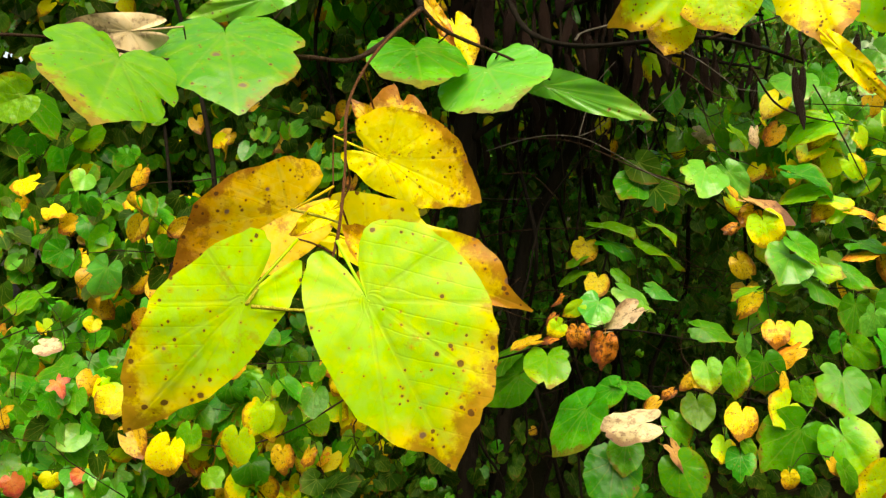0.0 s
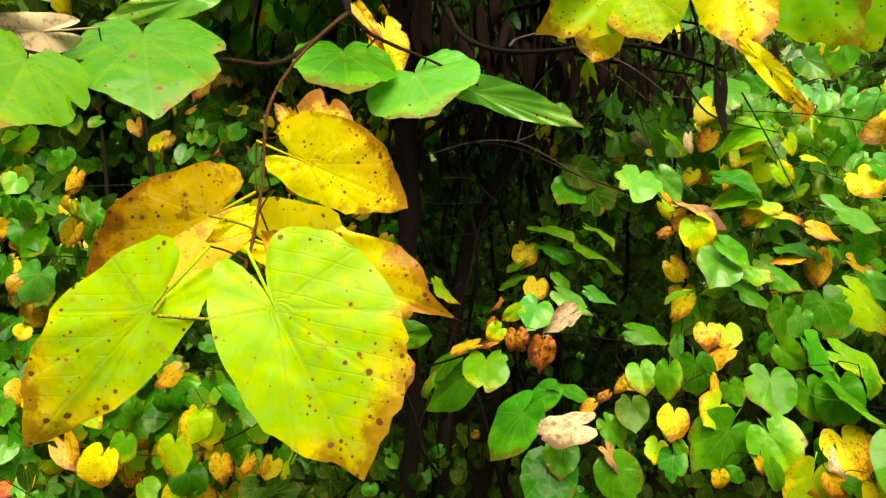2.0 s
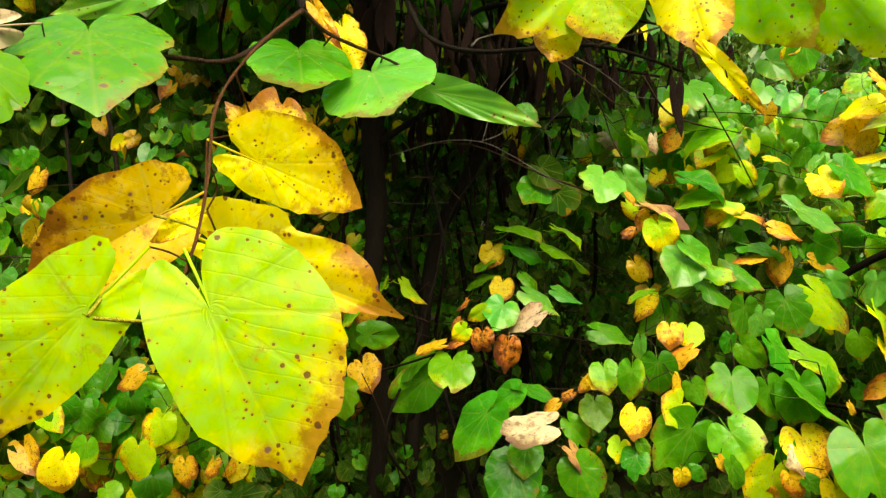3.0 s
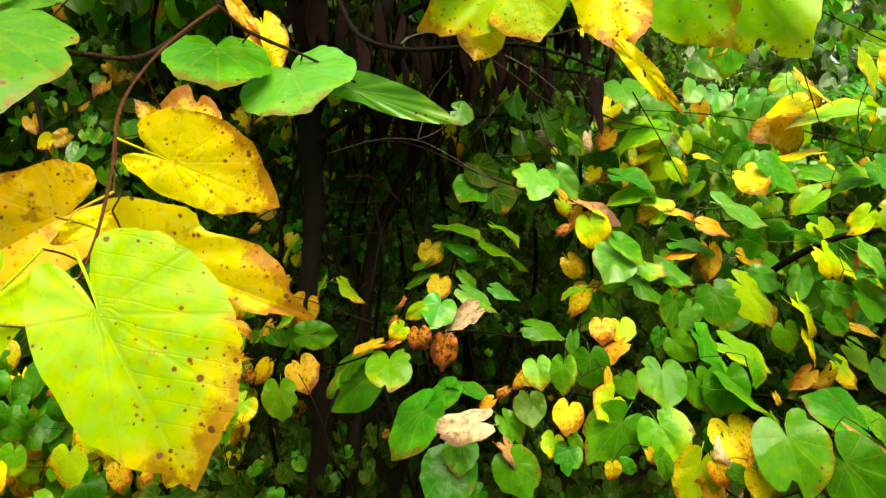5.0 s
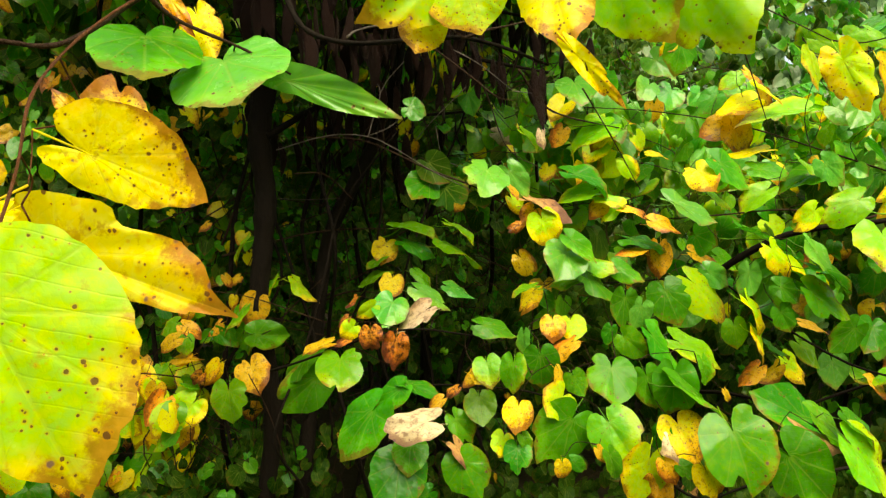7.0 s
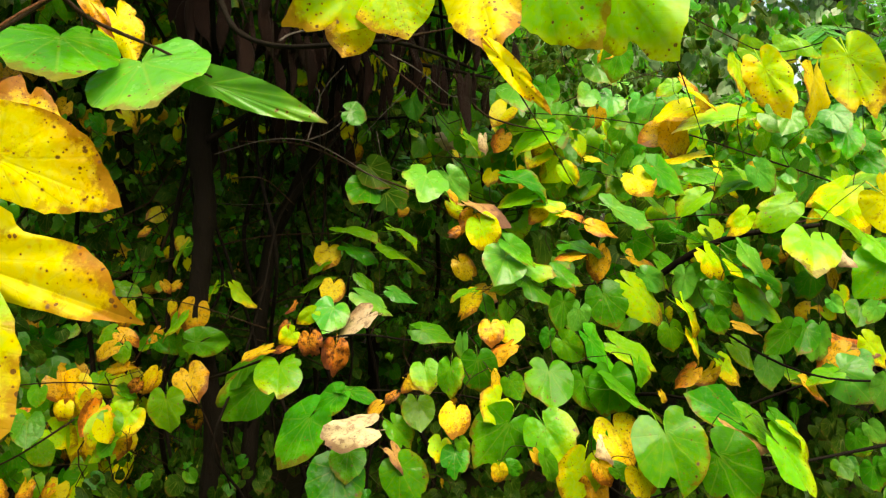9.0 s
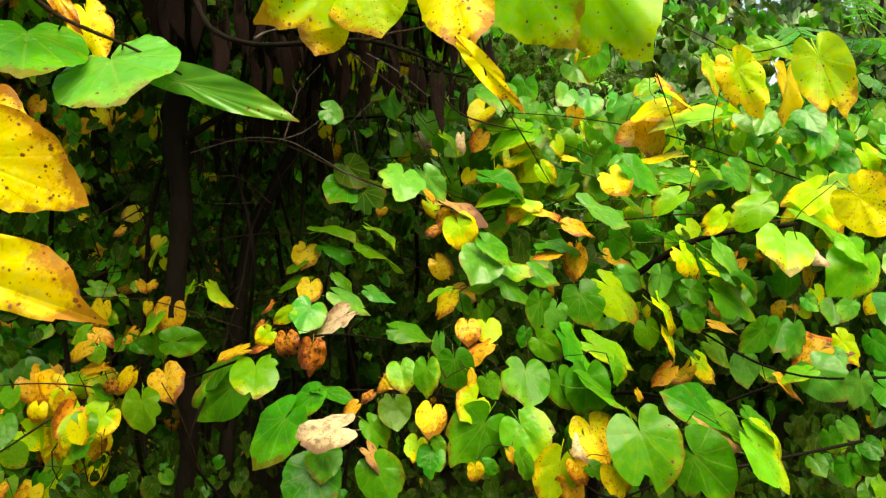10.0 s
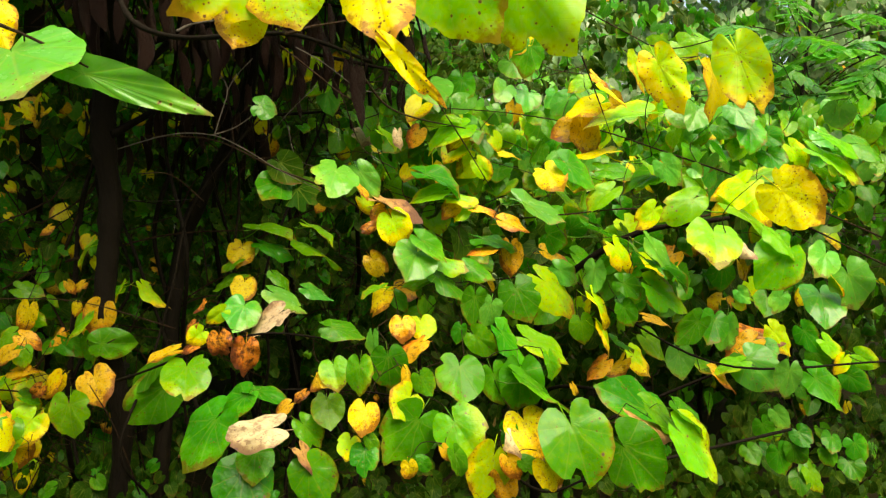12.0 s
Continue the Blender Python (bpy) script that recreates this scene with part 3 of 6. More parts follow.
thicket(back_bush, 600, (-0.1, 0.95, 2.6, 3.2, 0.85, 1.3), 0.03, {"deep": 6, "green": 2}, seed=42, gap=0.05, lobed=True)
thicket(far_bush, 900, (3.9, 5.6, 4.3, 5.4, 1.3, 2.15), 0.09, {"deep": 4, "green": 5, "lime": 0.6}, seed=45, gap=-0.05)


# ---- branches with the leaves one by one ----
LOOKS = {"green": "green heart-shaped leaf", "lime": "yellowish green leaf", "lit_lime": "lime leaf with stronger light put into its colour", "speckled": "golden leaf covered with brown specks", "turning": "green leaf turning yellow with brown specks", "yellow": "yellow leaf with brown specks", "orange": "orange leaf with brown blotches",
         "rust": "withered rust-brown leaf", "red": "red leaf", "tan": "dry pale tan leaf", "brown": "dry brown leaf", "pale": "glossy pale green leaf", "deep": "green leaf with the thicket's shade put into its colour"}


class Branch:
    """A branch along a line; each leaf that is hung on it gets a side twig to it."""

    def __init__(self, tree, points, r0, r1, mat):
        self.tree, self.mat, self.ends, self.line = tree, mat, [], smooth_line(points, 6)
        v, f = tube(self.line, r0, r1, 7, 0.35)
        self.ob = part("branch", mesh_of("branch", v, f), mat, tree)

    def leaf(self, kind, place, turn, length, wide, form, **own):
        r = random.Random(round(place[0] * 1000) * 31 + round(place[2] * 1000))
        was = FORMS[form]
        change = dict(fold=was["fold"] + r.uniform(-7, 10), bend=was["bend"] * r.uniform(0.5, 1.7), roll=was["roll"] * r.uniform(0.6, 1.6), wave=was["wave"] + r.uniform(0.01, 0.06),
                      twist=was.get("twist", 0) + r.uniform(-18, 18), seed=r.randrange(1000), ragged=r.uniform(0.03, 0.1), bites=r.choice((0, 0, 1, 1, 2, 3)))
        ob = leaf(self.ob, kind, place, turn, length, wide, form, **{**change, **own})
        tagged(ob, LOOKS.get(kind, ""))
        self.ends.append(ob.matrix_basis @ Vector((0, -0.45, -0.28)))
        return ob

    def join(self):
        """Side twigs from the stalks to the branch: each to the nearest point that is already joined."""
        rnd = random.Random(len(self.ends))
        held = list(self.line)
        for end in sorted(self.ends, key=lambda q: min((q - p).length for p in self.line)):
            root = min(held, key=lambda p: (p - end).length)
            span = (root - end).length
            if span < 0.004:
                continue
            mid = (root + end) / 2 + Vector((rnd.gauss(0, 0.06), abs(rnd.gauss(0.2, 0.08)), rnd.gauss(-0.02, 0.05))) * span
            line = smooth_line([root, mid, end], 4)
            v, f = tube(line, 0.0012 if span > 0.06 else 0.001, 0.0008, 4, 0.2)
            part("side_twig", mesh_of("side_twig", v, f), RED_TWIG if self.mat == RED_TWIG else TWIG, self.ob)
            held += line[2:]


front_branch = Branch(main_tree, [(-0.023, 0.876, 1.544), (-0.047, 0.813, 1.508), (-0.069, 0.750, 1.466), (-0.080, 0.687, 1.421), (-0.076, 0.633, 1.368), (-0.074, 0.580, 1.326), (-0.075, 0.538, 1.300)], 0.0017, 0.001, RED_TWIG)
front_branch.leaf("turning", (-0.042, 0.451, 1.290), (-69, 26, -170), 0.106, 1.00, 0, fine=True, fold=8, bend=.3, wave=.03, twist=0, bites=0, left=0.56, right=0.91)
front_branch.leaf("turning", (-0.125, 0.503, 1.282), (-87, -42, -172), 0.114, 1.00, 0, fine=True, fold=6, bend=.35, wave=.03, twist=0, bites=0, left=0.58, right=0.38)
front_branch.leaf("speckled", (-0.132, 0.695, 1.333), (-77, -60, -172), 0.118, 1.00, 1, fine=True, fold=24, bend=.3, wave=.05, twist=0, bites=1, left=0.68, right=0.54)
front_branch.leaf("yellow", (-0.054, 0.761, 1.381), (-106, 66, -180), 0.107, 1.00, 1, fine=True, fold=12, bend=.2, wave=.04, twist=0, bites=1, left=0.45, right=0.78)
front_branch.leaf("speckled", (-0.044, 0.808, 1.391), (80, -3, 4), 0.076, 1.00, 0, fine=True, fold=10, bend=.3, wave=.06, twist=0, bites=1, left=0.72, right=0.72)
front_branch.leaf("orange", (-0.064, 0.768, 1.411), (102, -41, 2), 0.035, 1.19, 3, fine=True, fold=30, bend=.6, twist=0, bites=0, left=0.5, right=0.4)
front_branch.leaf("yellow", (-0.063, 0.681, 1.304), (-53, 68, -164), 0.150, 1.00, 1, fine=True, fold=20, bend=.15, wave=.05, twist=0, bites=1, left=0.2, right=0.5)
front_branch.leaf("yellow", (-0.046, 0.650, 1.293), (103, -48, 10), 0.049, 1.00, 5, fine=True, fold=30, bend=.6, twist=0, bites=0, left=0.55, right=0.5)
front_branch.leaf("yellow", (-0.095, 0.654, 1.333), (-79, -60, -174), 0.036, 1.00, 8, fine=True, fold=16, twist=0, bites=0, left=0.42, right=0.4)
front_branch.join()

topleft_branch = Branch(main_tree, [(-0.023, 0.876, 1.544), (-0.078, 0.791, 1.480), (-0.129, 0.771, 1.476), (-0.200, 0.761, 1.478), (-0.240, 0.710, 1.464), (-0.305, 0.670, 1.474), (-0.376, 0.650, 1.475)], 0.0028, 0.0012, TWIG)
topleft_branch.leaf("lime", (-0.341, 0.667, 1.428), (-82, -69, 176), 0.033, 1.08, 3)
topleft_branch.leaf("lime", (-0.255, 0.647, 1.454), (-36, -22, -155), 0.095, 1.00, 1, fine=True, fold=10, bend=.25, wave=.04, twist=0, bites=3, left=0.95, right=0.85)
topleft_branch.leaf("lime", (-0.197, 0.748, 1.493), (-35, 7, -166), 0.116, 1.00, 1, fine=True, fold=6, bend=.25, wave=.04, twist=0, bites=1, left=0.93, right=0.95)
topleft_branch.leaf("tan", (-0.269, 0.709, 1.488), (-159, -77, -112), 0.087, 1.00, 2, fine=True, fold=8, bend=.4, twist=0, bites=0, left=0.3, right=0.38)
topleft_branch.leaf("pale", (-0.176, 0.831, 1.545), (-123, -69, -131), 0.083, 1.00, 1, fine=True, fold=14, bend=.3, twist=0, bites=0, left=0.3, right=0.3)
topleft_branch.join()

topmid_branch = Branch(main_tree, [(-0.023, 0.876, 1.544), (-0.002, 0.893, 1.527), (0.027, 0.905, 1.515), (0.068, 0.900, 1.498), (0.117, 0.895, 1.472)], 0.0028, 0.0012, TWIG)
topmid_branch.leaf("green", (-0.031, 0.924, 1.511), (-29, -2, -172), 0.106, 1.00, 1, fine=True, fold=6, bend=.2, wave=.03, twist=0, bites=0, left=0.84, right=0.86)
topmid_branch.leaf("pale", (0.049, 0.902, 1.484), (-31, 23, 179), 0.103, 1.00, 0, fine=True, fold=4, bend=.15, wave=.04, twist=0, bites=0, left=0.95, right=1.0)
topmid_branch.leaf("pale", (0.112, 0.905, 1.467), (-107, 71, 155), 0.131, 1.00, 0, fine=True, fold=5, bend=.2, wave=.015, twist=0, bites=1, left=0.17, right=0.27)
topmid_branch.leaf("yellow", (0.016, 1.000, 1.547), (-72, 18, -180), 0.055, 1.00, 5, fine=True, fold=3, bend=.3, twist=0, left=0.7, right=0.7)
topmid_branch.leaf("orange", (-0.012, 0.975, 1.564), (-82, 32, 178), 0.052, 1.19, 1, fine=True, fold=16, twist=0, left=0.35, right=0.3)
topmid_branch.join()

topright_branch = Branch(main_tree, [(0.122, 1.564, 1.714), (0.151, 1.447, 1.630), (0.214, 1.312, 1.582), (0.309, 1.139, 1.560), (0.344, 1.066, 1.549), (0.383, 1.012, 1.528), (0.428, 0.977, 1.503)], 0.0055, 0.0018, BARK)
topright_branch.leaf("turning", (0.296, 0.982, 1.609), (-80, -57, -170), 0.124, 1.00, 1, fine=True, fold=4, bend=.3, twist=0, bites=2, left=0.6, right=0.62)
topright_branch.leaf("yellow", (0.281, 1.001, 1.561), (-65, -16, 171), 0.054, 1.00, 2, fine=True, fold=4, bend=.3, twist=0, bites=0, left=0.95, right=0.9)
topright_branch.leaf("turning", (0.320, 0.967, 1.597), (-73, 18, 161), 0.072, 1.00, 0, fine=True, fold=4, bend=.18, twist=0, bites=0, left=1.15, right=1.1)
topright_branch.leaf("yellow", (0.421, 0.962, 1.616), (-66, 18, 155), 0.123, 1.00, 1, fine=True, fold=10, bend=.2, twist=0, bites=1, left=0.62, right=0.6)
topright_branch.leaf("lit_lime", (0.542, 1.047, 1.654), (-76, 36, 144), 0.144, 1.00, 1, fine=True, fold=4, bend=.3, twist=0, bites=1, left=0.75, right=0.75)
topright_branch.leaf("lit_lime", (0.645, 1.051, 1.651), (-85, 37, 140), 0.152, 1.00, 1, fine=True, fold=4, bend=.3, twist=0, bites=2, left=0.8, right=0.8)
topright_branch.leaf("yellow", (0.433, 0.891, 1.500), (-101, 41, 150), 0.084, 1.00, 2, fine=True, fold=16, bend=.3, twist=0, bites=2, left=0.22, right=0.24)
topright_branch.leaf("turning", (0.814, 0.949, 1.516), (-87, 26, 141), 0.076, 1.00, 1, fine=True, fold=10, bend=.2, twist=0, bites=1, left=0.62, right=0.58)
topright_branch.leaf("turning", (0.880, 0.874, 1.521), (-75, 21, 137), 0.092, 1.00, 1, fine=True, fold=10, bend=.2, twist=0, bites=1, left=0.6, right=0.58)
topright_branch.join()

rightup_branch = Branch(right_bush, [(2.115, 1.755, 1.215), (1.697, 1.756, 1.359), (1.430, 1.805, 1.448), (1.265, 1.923, 1.519), (1.090, 2.042, 1.562), (0.922, 2.211, 1.589)], 0.0028, 0.0012, TWIG)
rightup_branch.leaf("pale", (1.337, 1.569, 1.397), (-75, 53, 141), 0.027, 1.23, 3)
rightup_branch.leaf("turning", (0.627, 2.422, 1.734), (-86, -22, 168), 0.067, 0.83, 0, fold=5, bend=.52, twist=5)
rightup_branch.leaf("lit_lime", (0.662, 2.411, 1.671), (-30, -32, 99), 0.078, 0.68, 2, fold=4, bend=.49, twist=0)
rightup_branch.leaf("pale", (0.671, 2.407, 1.643), (-86, 12, 170), 0.071, 0.79, 0, fold=16, bend=.32, twist=-8)
rightup_branch.leaf("lit_lime", (0.712, 2.617, 1.567), (-26, 34, -117), 0.051, 0.68, 2, fold=3, bend=.43, twist=6)
rightup_branch.leaf("pale", (0.752, 2.607, 1.530), (-75, -30, 167), 0.064, 0.90, 1, fold=3, bend=.48, twist=1)
rightup_branch.leaf("lit_lime", (0.780, 2.602, 1.535), (-79, 13, -163), 0.052, 0.68, 1, fold=14, bend=.43, twist=-1)
rightup_branch.leaf("tan", (0.819, 2.595, 1.541), (-15, 46, -112), 0.082, 0.68, 8, fold=3, bend=.36, twist=8)
rightup_branch.leaf("lit_lime", (0.787, 2.218, 1.513), (-45, 20, -123), 0.067, 0.68, 0, fold=12, bend=.46, twist=6)
rightup_branch.leaf("tan", (0.781, 2.048, 1.501), (-82, 5, -157), 0.044, 0.68, 8, fold=2, bend=.33, twist=8)
rightup_branch.leaf("orange", (0.838, 2.057, 1.508), (-85, -30, 167), 0.051, 0.95, 2, fold=12, bend=.55, twist=-6)
rightup_branch.leaf("lit_lime", (0.947, 2.038, 1.516), (-31, -30, 98), 0.116, 0.68, 0, fold=7, bend=.44, twist=-7)
rightup_branch.leaf("orange", (0.954, 2.034, 1.489), (-39, -35, 106), 0.057, 0.81, 0, fold=16, bend=.50, twist=-6)
rightup_branch.leaf("lit_lime", (0.940, 2.041, 1.541), (18, -39, 67), 0.044, 0.68, 1, fold=12, bend=.53, twist=3)
rightup_branch.leaf("pale", (0.867, 2.042, 1.631), (-34, 5, 170), 0.100, 0.90, 1, fold=12, bend=.26, twist=4)
rightup_branch.leaf("green", (1.025, 2.223, 1.670), (-86, -6, 169), 0.081, 0.86, 2, fold=6, bend=.26, twist=-8)
rightup_branch.leaf("turning", (1.039, 2.212, 1.558), (-13, 26, -107), 0.079, 0.68, 0, fold=13, bend=.26, twist=7)
rightup_branch.leaf("yellow", (1.008, 1.770, 1.702), (-49, -27, 111), 0.057, 0.68, 2, fold=10, bend=.34, twist=5)
rightup_branch.leaf("pale", (1.226, 2.319, 1.746), (-59, 47, 174), 0.089, 0.90, 0, fold=11, bend=.27, twist=10)
rightup_branch.leaf("green", (1.015, 1.756, 1.688), (-86, -10, 169), 0.078, 0.78, 0, fold=3, bend=.29, twist=5)
rightup_branch.leaf("pale", (1.188, 2.275, 1.664), (-45, -37, 167), 0.073, 0.90, 0, fold=10, bend=.55, twist=4)
rightup_branch.leaf("pale", (1.287, 2.327, 1.656), (-48, -23, 168), 0.082, 0.90, 0, fold=5, bend=.48, twist=-4)
rightup_branch.leaf("pale", (1.340, 2.257, 1.640), (-53, -42, 166), 0.058, 0.90, 0, fold=15, bend=.47, twist=10)
rightup_branch.leaf("pale", (1.263, 2.031, 1.604), (-84, -45, 165), 0.064, 0.84, 2, fold=3, bend=.51, twist=-1)
rightup_branch.leaf("lit_lime", (1.303, 2.320, 1.588), (-42, 26, 172), 0.052, 0.90, 0, fold=4, bend=.44, twist=-8)
rightup_branch.leaf("lit_lime", (1.223, 1.863, 1.631), (-44, -45, 117), 0.056, 0.68, 0, fold=2, bend=.38, twist=9)
rightup_branch.leaf("orange", (1.221, 1.813, 1.635), (-46, 32, -133), 0.051, 0.81, 2, fold=10, bend=.19, twist=5)
rightup_branch.leaf("turning", (1.231, 1.780, 1.593), (-31, 20, -114), 0.073, 0.68, 0, fold=16, bend=.36, twist=0)
rightup_branch.leaf("yellow", (1.235, 1.830, 1.566), (-24, -35, 95), 0.094, 0.68, 1, fold=15, bend=.37, twist=-6)
rightup_branch.leaf("lit_lime", (1.328, 1.780, 1.542), (-6, -21, 82), 0.149, 0.68, 0, fold=15, bend=.53, twist=-9)
rightup_branch.leaf("orange", (1.225, 1.887, 1.517), (-37, -58, 114), 0.096, 0.81, 0, fold=13, bend=.36, twist=-4)
rightup_branch.leaf("orange", (1.216, 1.859, 1.510), (-86, 19, 171), 0.084, 0.90, 0, fold=15, bend=.27, twist=3)
rightup_branch.leaf("yellow", (1.236, 1.792, 1.446), (-7, -10, 81), 0.115, 0.68, 0, fold=9, bend=.35, twist=-7)
rightup_branch.leaf("pale", (1.431, 1.766, 1.549), (-56, 45, 174), 0.065, 0.90, 0, fold=12, bend=.16, twist=-6)
rightup_branch.leaf("pale", (1.448, 1.708, 1.543), (-52, -30, 159), 0.067, 0.90, 0, fold=16, bend=.29, twist=-3)
rightup_branch.leaf("pale", (1.541, 1.677, 1.550), (-48, 23, 163), 0.067, 0.90, 0, fold=8, bend=.45, twist=-4)
rightup_branch.leaf("green", (1.500, 1.688, 1.508), (-60, 51, 166), 0.049, 0.90, 0, fold=7, bend=.54, twist=-7)
rightup_branch.leaf("turning", (1.679, 1.636, 1.453), (-74, 40, -179), 0.066, 0.68, 0, fold=10, bend=.32, twist=-10)
rightup_branch.leaf("lit_lime", (1.745, 1.612, 1.438), (-31, 27, -126), 0.142, 0.68, 1, fold=12, bend=.37, twist=0)
rightup_branch.leaf("lit_lime", (1.772, 1.606, 1.480), (-26, 25, -122), 0.107, 0.68, 0, fold=2, bend=.42, twist=-8)
rightup_branch.leaf("lit_lime", (1.676, 1.698, 1.398), (-14, -24, 78), 0.096, 0.68, 0, fold=4, bend=.47, twist=-9)
rightup_branch.join()

rightmid_branch = Branch(right_bush, [(2.125, 1.746, 1.135), (1.624, 1.671, 1.302), (1.400, 1.644, 1.285), (1.232, 1.653, 1.307), (1.082, 1.706, 1.295), (0.937, 1.705, 1.290), (0.817, 1.750, 1.323), (0.656, 1.700, 1.307)], 0.0028, 0.0012, TWIG)
rightmid_branch.leaf("rust", (0.633, 1.759, 1.275), (-52, -59, 161), 0.035, 1.00, 7, fold=3, bend=.18, twist=0)
rightmid_branch.leaf("lime", (1.857, 1.600, 1.464), (-7, 39, -111), 0.104, 0.84, 2, fold=3, twist=0)
rightmid_branch.leaf("turning", (0.633, 1.604, 1.292), (-80, 21, 171), 0.064, 0.90, 0, fold=2, bend=.55, twist=10)
rightmid_branch.leaf("orange", (0.626, 1.645, 1.309), (-61, -39, 166), 0.041, 1.07, 8, fold=9, bend=.37, twist=1)
rightmid_branch.leaf("pale", (0.680, 1.590, 1.224), (-33, -31, 167), 0.085, 0.90, 1, fold=13, bend=.46, twist=-10)
rightmid_branch.leaf("green", (0.690, 1.587, 1.250), (-47, 31, -132), 0.073, 0.68, 0, fold=12, bend=.16, twist=1)
rightmid_branch.leaf("orange", (0.601, 1.643, 1.209), (-85, 35, 172), 0.051, 0.87, 8, fold=12, bend=.44, twist=-1)
rightmid_branch.leaf("lime", (0.736, 1.608, 1.204), (-20, 34, -113), 0.067, 0.68, 0, fold=3, bend=.18, twist=-8)
rightmid_branch.leaf("green", (0.804, 1.608, 1.190), (-37, 47, -131), 0.064, 0.68, 2, fold=2, bend=.20, twist=6)
rightmid_branch.leaf("orange", (0.937, 1.694, 1.220), (-85, 0, 144), 0.068, 0.81, 5, fold=7, bend=.25, twist=0)
rightmid_branch.leaf("orange", (0.876, 1.666, 1.221), (-6, -17, 82), 0.055, 0.81, 0, fold=7, bend=.39, twist=10)
rightmid_branch.leaf("orange", (0.899, 1.636, 1.283), (-21, 36, -114), 0.063, 0.81, 5, fold=11, bend=.34, twist=1)
rightmid_branch.leaf("green", (0.868, 1.691, 1.244), (-9, 20, -104), 0.088, 0.68, 1, fold=5, bend=.36, twist=3)
rightmid_branch.leaf("green", (1.123, 1.621, 1.256), (-24, 8, -106), 0.140, 0.68, 0, fold=12, bend=.30, twist=4)
rightmid_branch.leaf("turning", (1.121, 1.546, 1.225), (-73, 31, -166), 0.072, 0.68, 2, fold=6, bend=.38, twist=9)
rightmid_branch.leaf("lime", (1.190, 1.504, 1.139), (-47, 40, -137), 0.098, 0.68, 2, fold=11, bend=.26, twist=-6)
rightmid_branch.leaf("pale", (1.184, 1.499, 1.227), (-58, 18, -132), 0.107, 0.68, 1, fold=14, bend=.27, twist=-6)
rightmid_branch.leaf("green", (1.195, 1.496, 1.192), (-34, 23, -118), 0.101, 0.68, 1, fold=16, bend=.29, twist=7)
rightmid_branch.leaf("turning", (0.586, 1.654, 1.333), (-67, 36, -159), 0.044, 0.68, 0, fold=6, bend=.52, twist=-7)
rightmid_branch.leaf("brown", (0.624, 1.640, 1.327), (-23, 15, -108), 0.095, 0.68, 0, fold=11, bend=.22, twist=-5)
rightmid_branch.leaf("lit_lime", (0.770, 1.712, 1.350), (-16, -28, 88), 0.074, 0.68, 0, fold=11, bend=.41, twist=2)
rightmid_branch.leaf("green", (0.746, 1.719, 1.387), (-19, 23, -109), 0.104, 0.68, 0, fold=11, bend=.53, twist=-6)
rightmid_branch.leaf("lit_lime", (0.809, 1.725, 1.337), (-12, 31, -108), 0.070, 0.68, 2, fold=14, bend=.27, twist=7)
rightmid_branch.leaf("orange", (0.815, 1.723, 1.324), (-85, -40, 166), 0.049, 0.84, 2, fold=11, bend=.26, twist=-4)
rightmid_branch.leaf("lit_lime", (0.839, 1.718, 1.312), (-52, -27, 114), 0.044, 0.68, 1, fold=7, bend=.33, twist=-10)
rightmid_branch.leaf("orange", (0.860, 1.706, 1.308), (-13, 21, -106), 0.061, 0.81, 5, fold=16, bend=.41, twist=2)
rightmid_branch.leaf("turning", (0.931, 1.864, 1.417), (-85, 39, 173), 0.053, 0.73, 1, fold=10, bend=.52, twist=-1)
rightmid_branch.leaf("yellow", (1.040, 1.715, 1.395), (-46, 28, 172), 0.069, 0.90, 0, fold=8, bend=.19, twist=-4)
rightmid_branch.leaf("green", (1.090, 1.707, 1.412), (-46, 40, -136), 0.099, 0.68, 0, fold=8, bend=.46, twist=5)
rightmid_branch.leaf("pale", (1.286, 1.609, 1.409), (-84, 43, 173), 0.068, 0.78, 0, fold=10, bend=.42, twist=-4)
rightmid_branch.leaf("lit_lime", (1.285, 1.684, 1.418), (-36, 18, -116), 0.065, 0.68, 2, fold=6, bend=.16, twist=4)
rightmid_branch.leaf("green", (1.215, 1.748, 1.400), (-6, 41, -105), 0.086, 0.68, 2, fold=14, bend=.40, twist=4)
rightmid_branch.leaf("green", (1.335, 1.701, 1.393), (-24, -25, 92), 0.105, 0.68, 0, fold=9, bend=.17, twist=-2)
rightmid_branch.leaf("lit_lime", (1.184, 1.677, 1.348), (-41, -29, 105), 0.077, 0.68, 1, fold=15, bend=.38, twist=4)
rightmid_branch.leaf("lit_lime", (1.096, 1.750, 1.342), (-35, 21, -117), 0.062, 0.68, 1, fold=11, bend=.40, twist=-3)
rightmid_branch.leaf("pale", (0.960, 1.666, 1.324), (-28, 28, -116), 0.104, 0.68, 0, fold=14, bend=.28, twist=-2)
rightmid_branch.leaf("lit_lime", (1.297, 1.519, 1.329), (-47, -46, 120), 0.093, 0.68, 1, fold=4, bend=.44, twist=7)
rightmid_branch.leaf("turning", (1.203, 1.529, 1.307), (-84, -43, 166), 0.060, 0.69, 0, fold=4, bend=.28, twist=-10)
rightmid_branch.leaf("yellow", (0.996, 1.861, 1.440), (-7, 23, -104), 0.048, 0.68, 0, fold=11, bend=.40, twist=6)
rightmid_branch.leaf("lit_lime", (1.132, 1.432, 1.638), (-81, 63, 178), 0.060, 0.70, 0, fold=11, bend=.25, twist=4)
rightmid_branch.leaf("turning", (0.894, 1.124, 1.551), (-73, 8, -147), 0.056, 0.68, 2, fold=4, bend=.18, twist=-10)
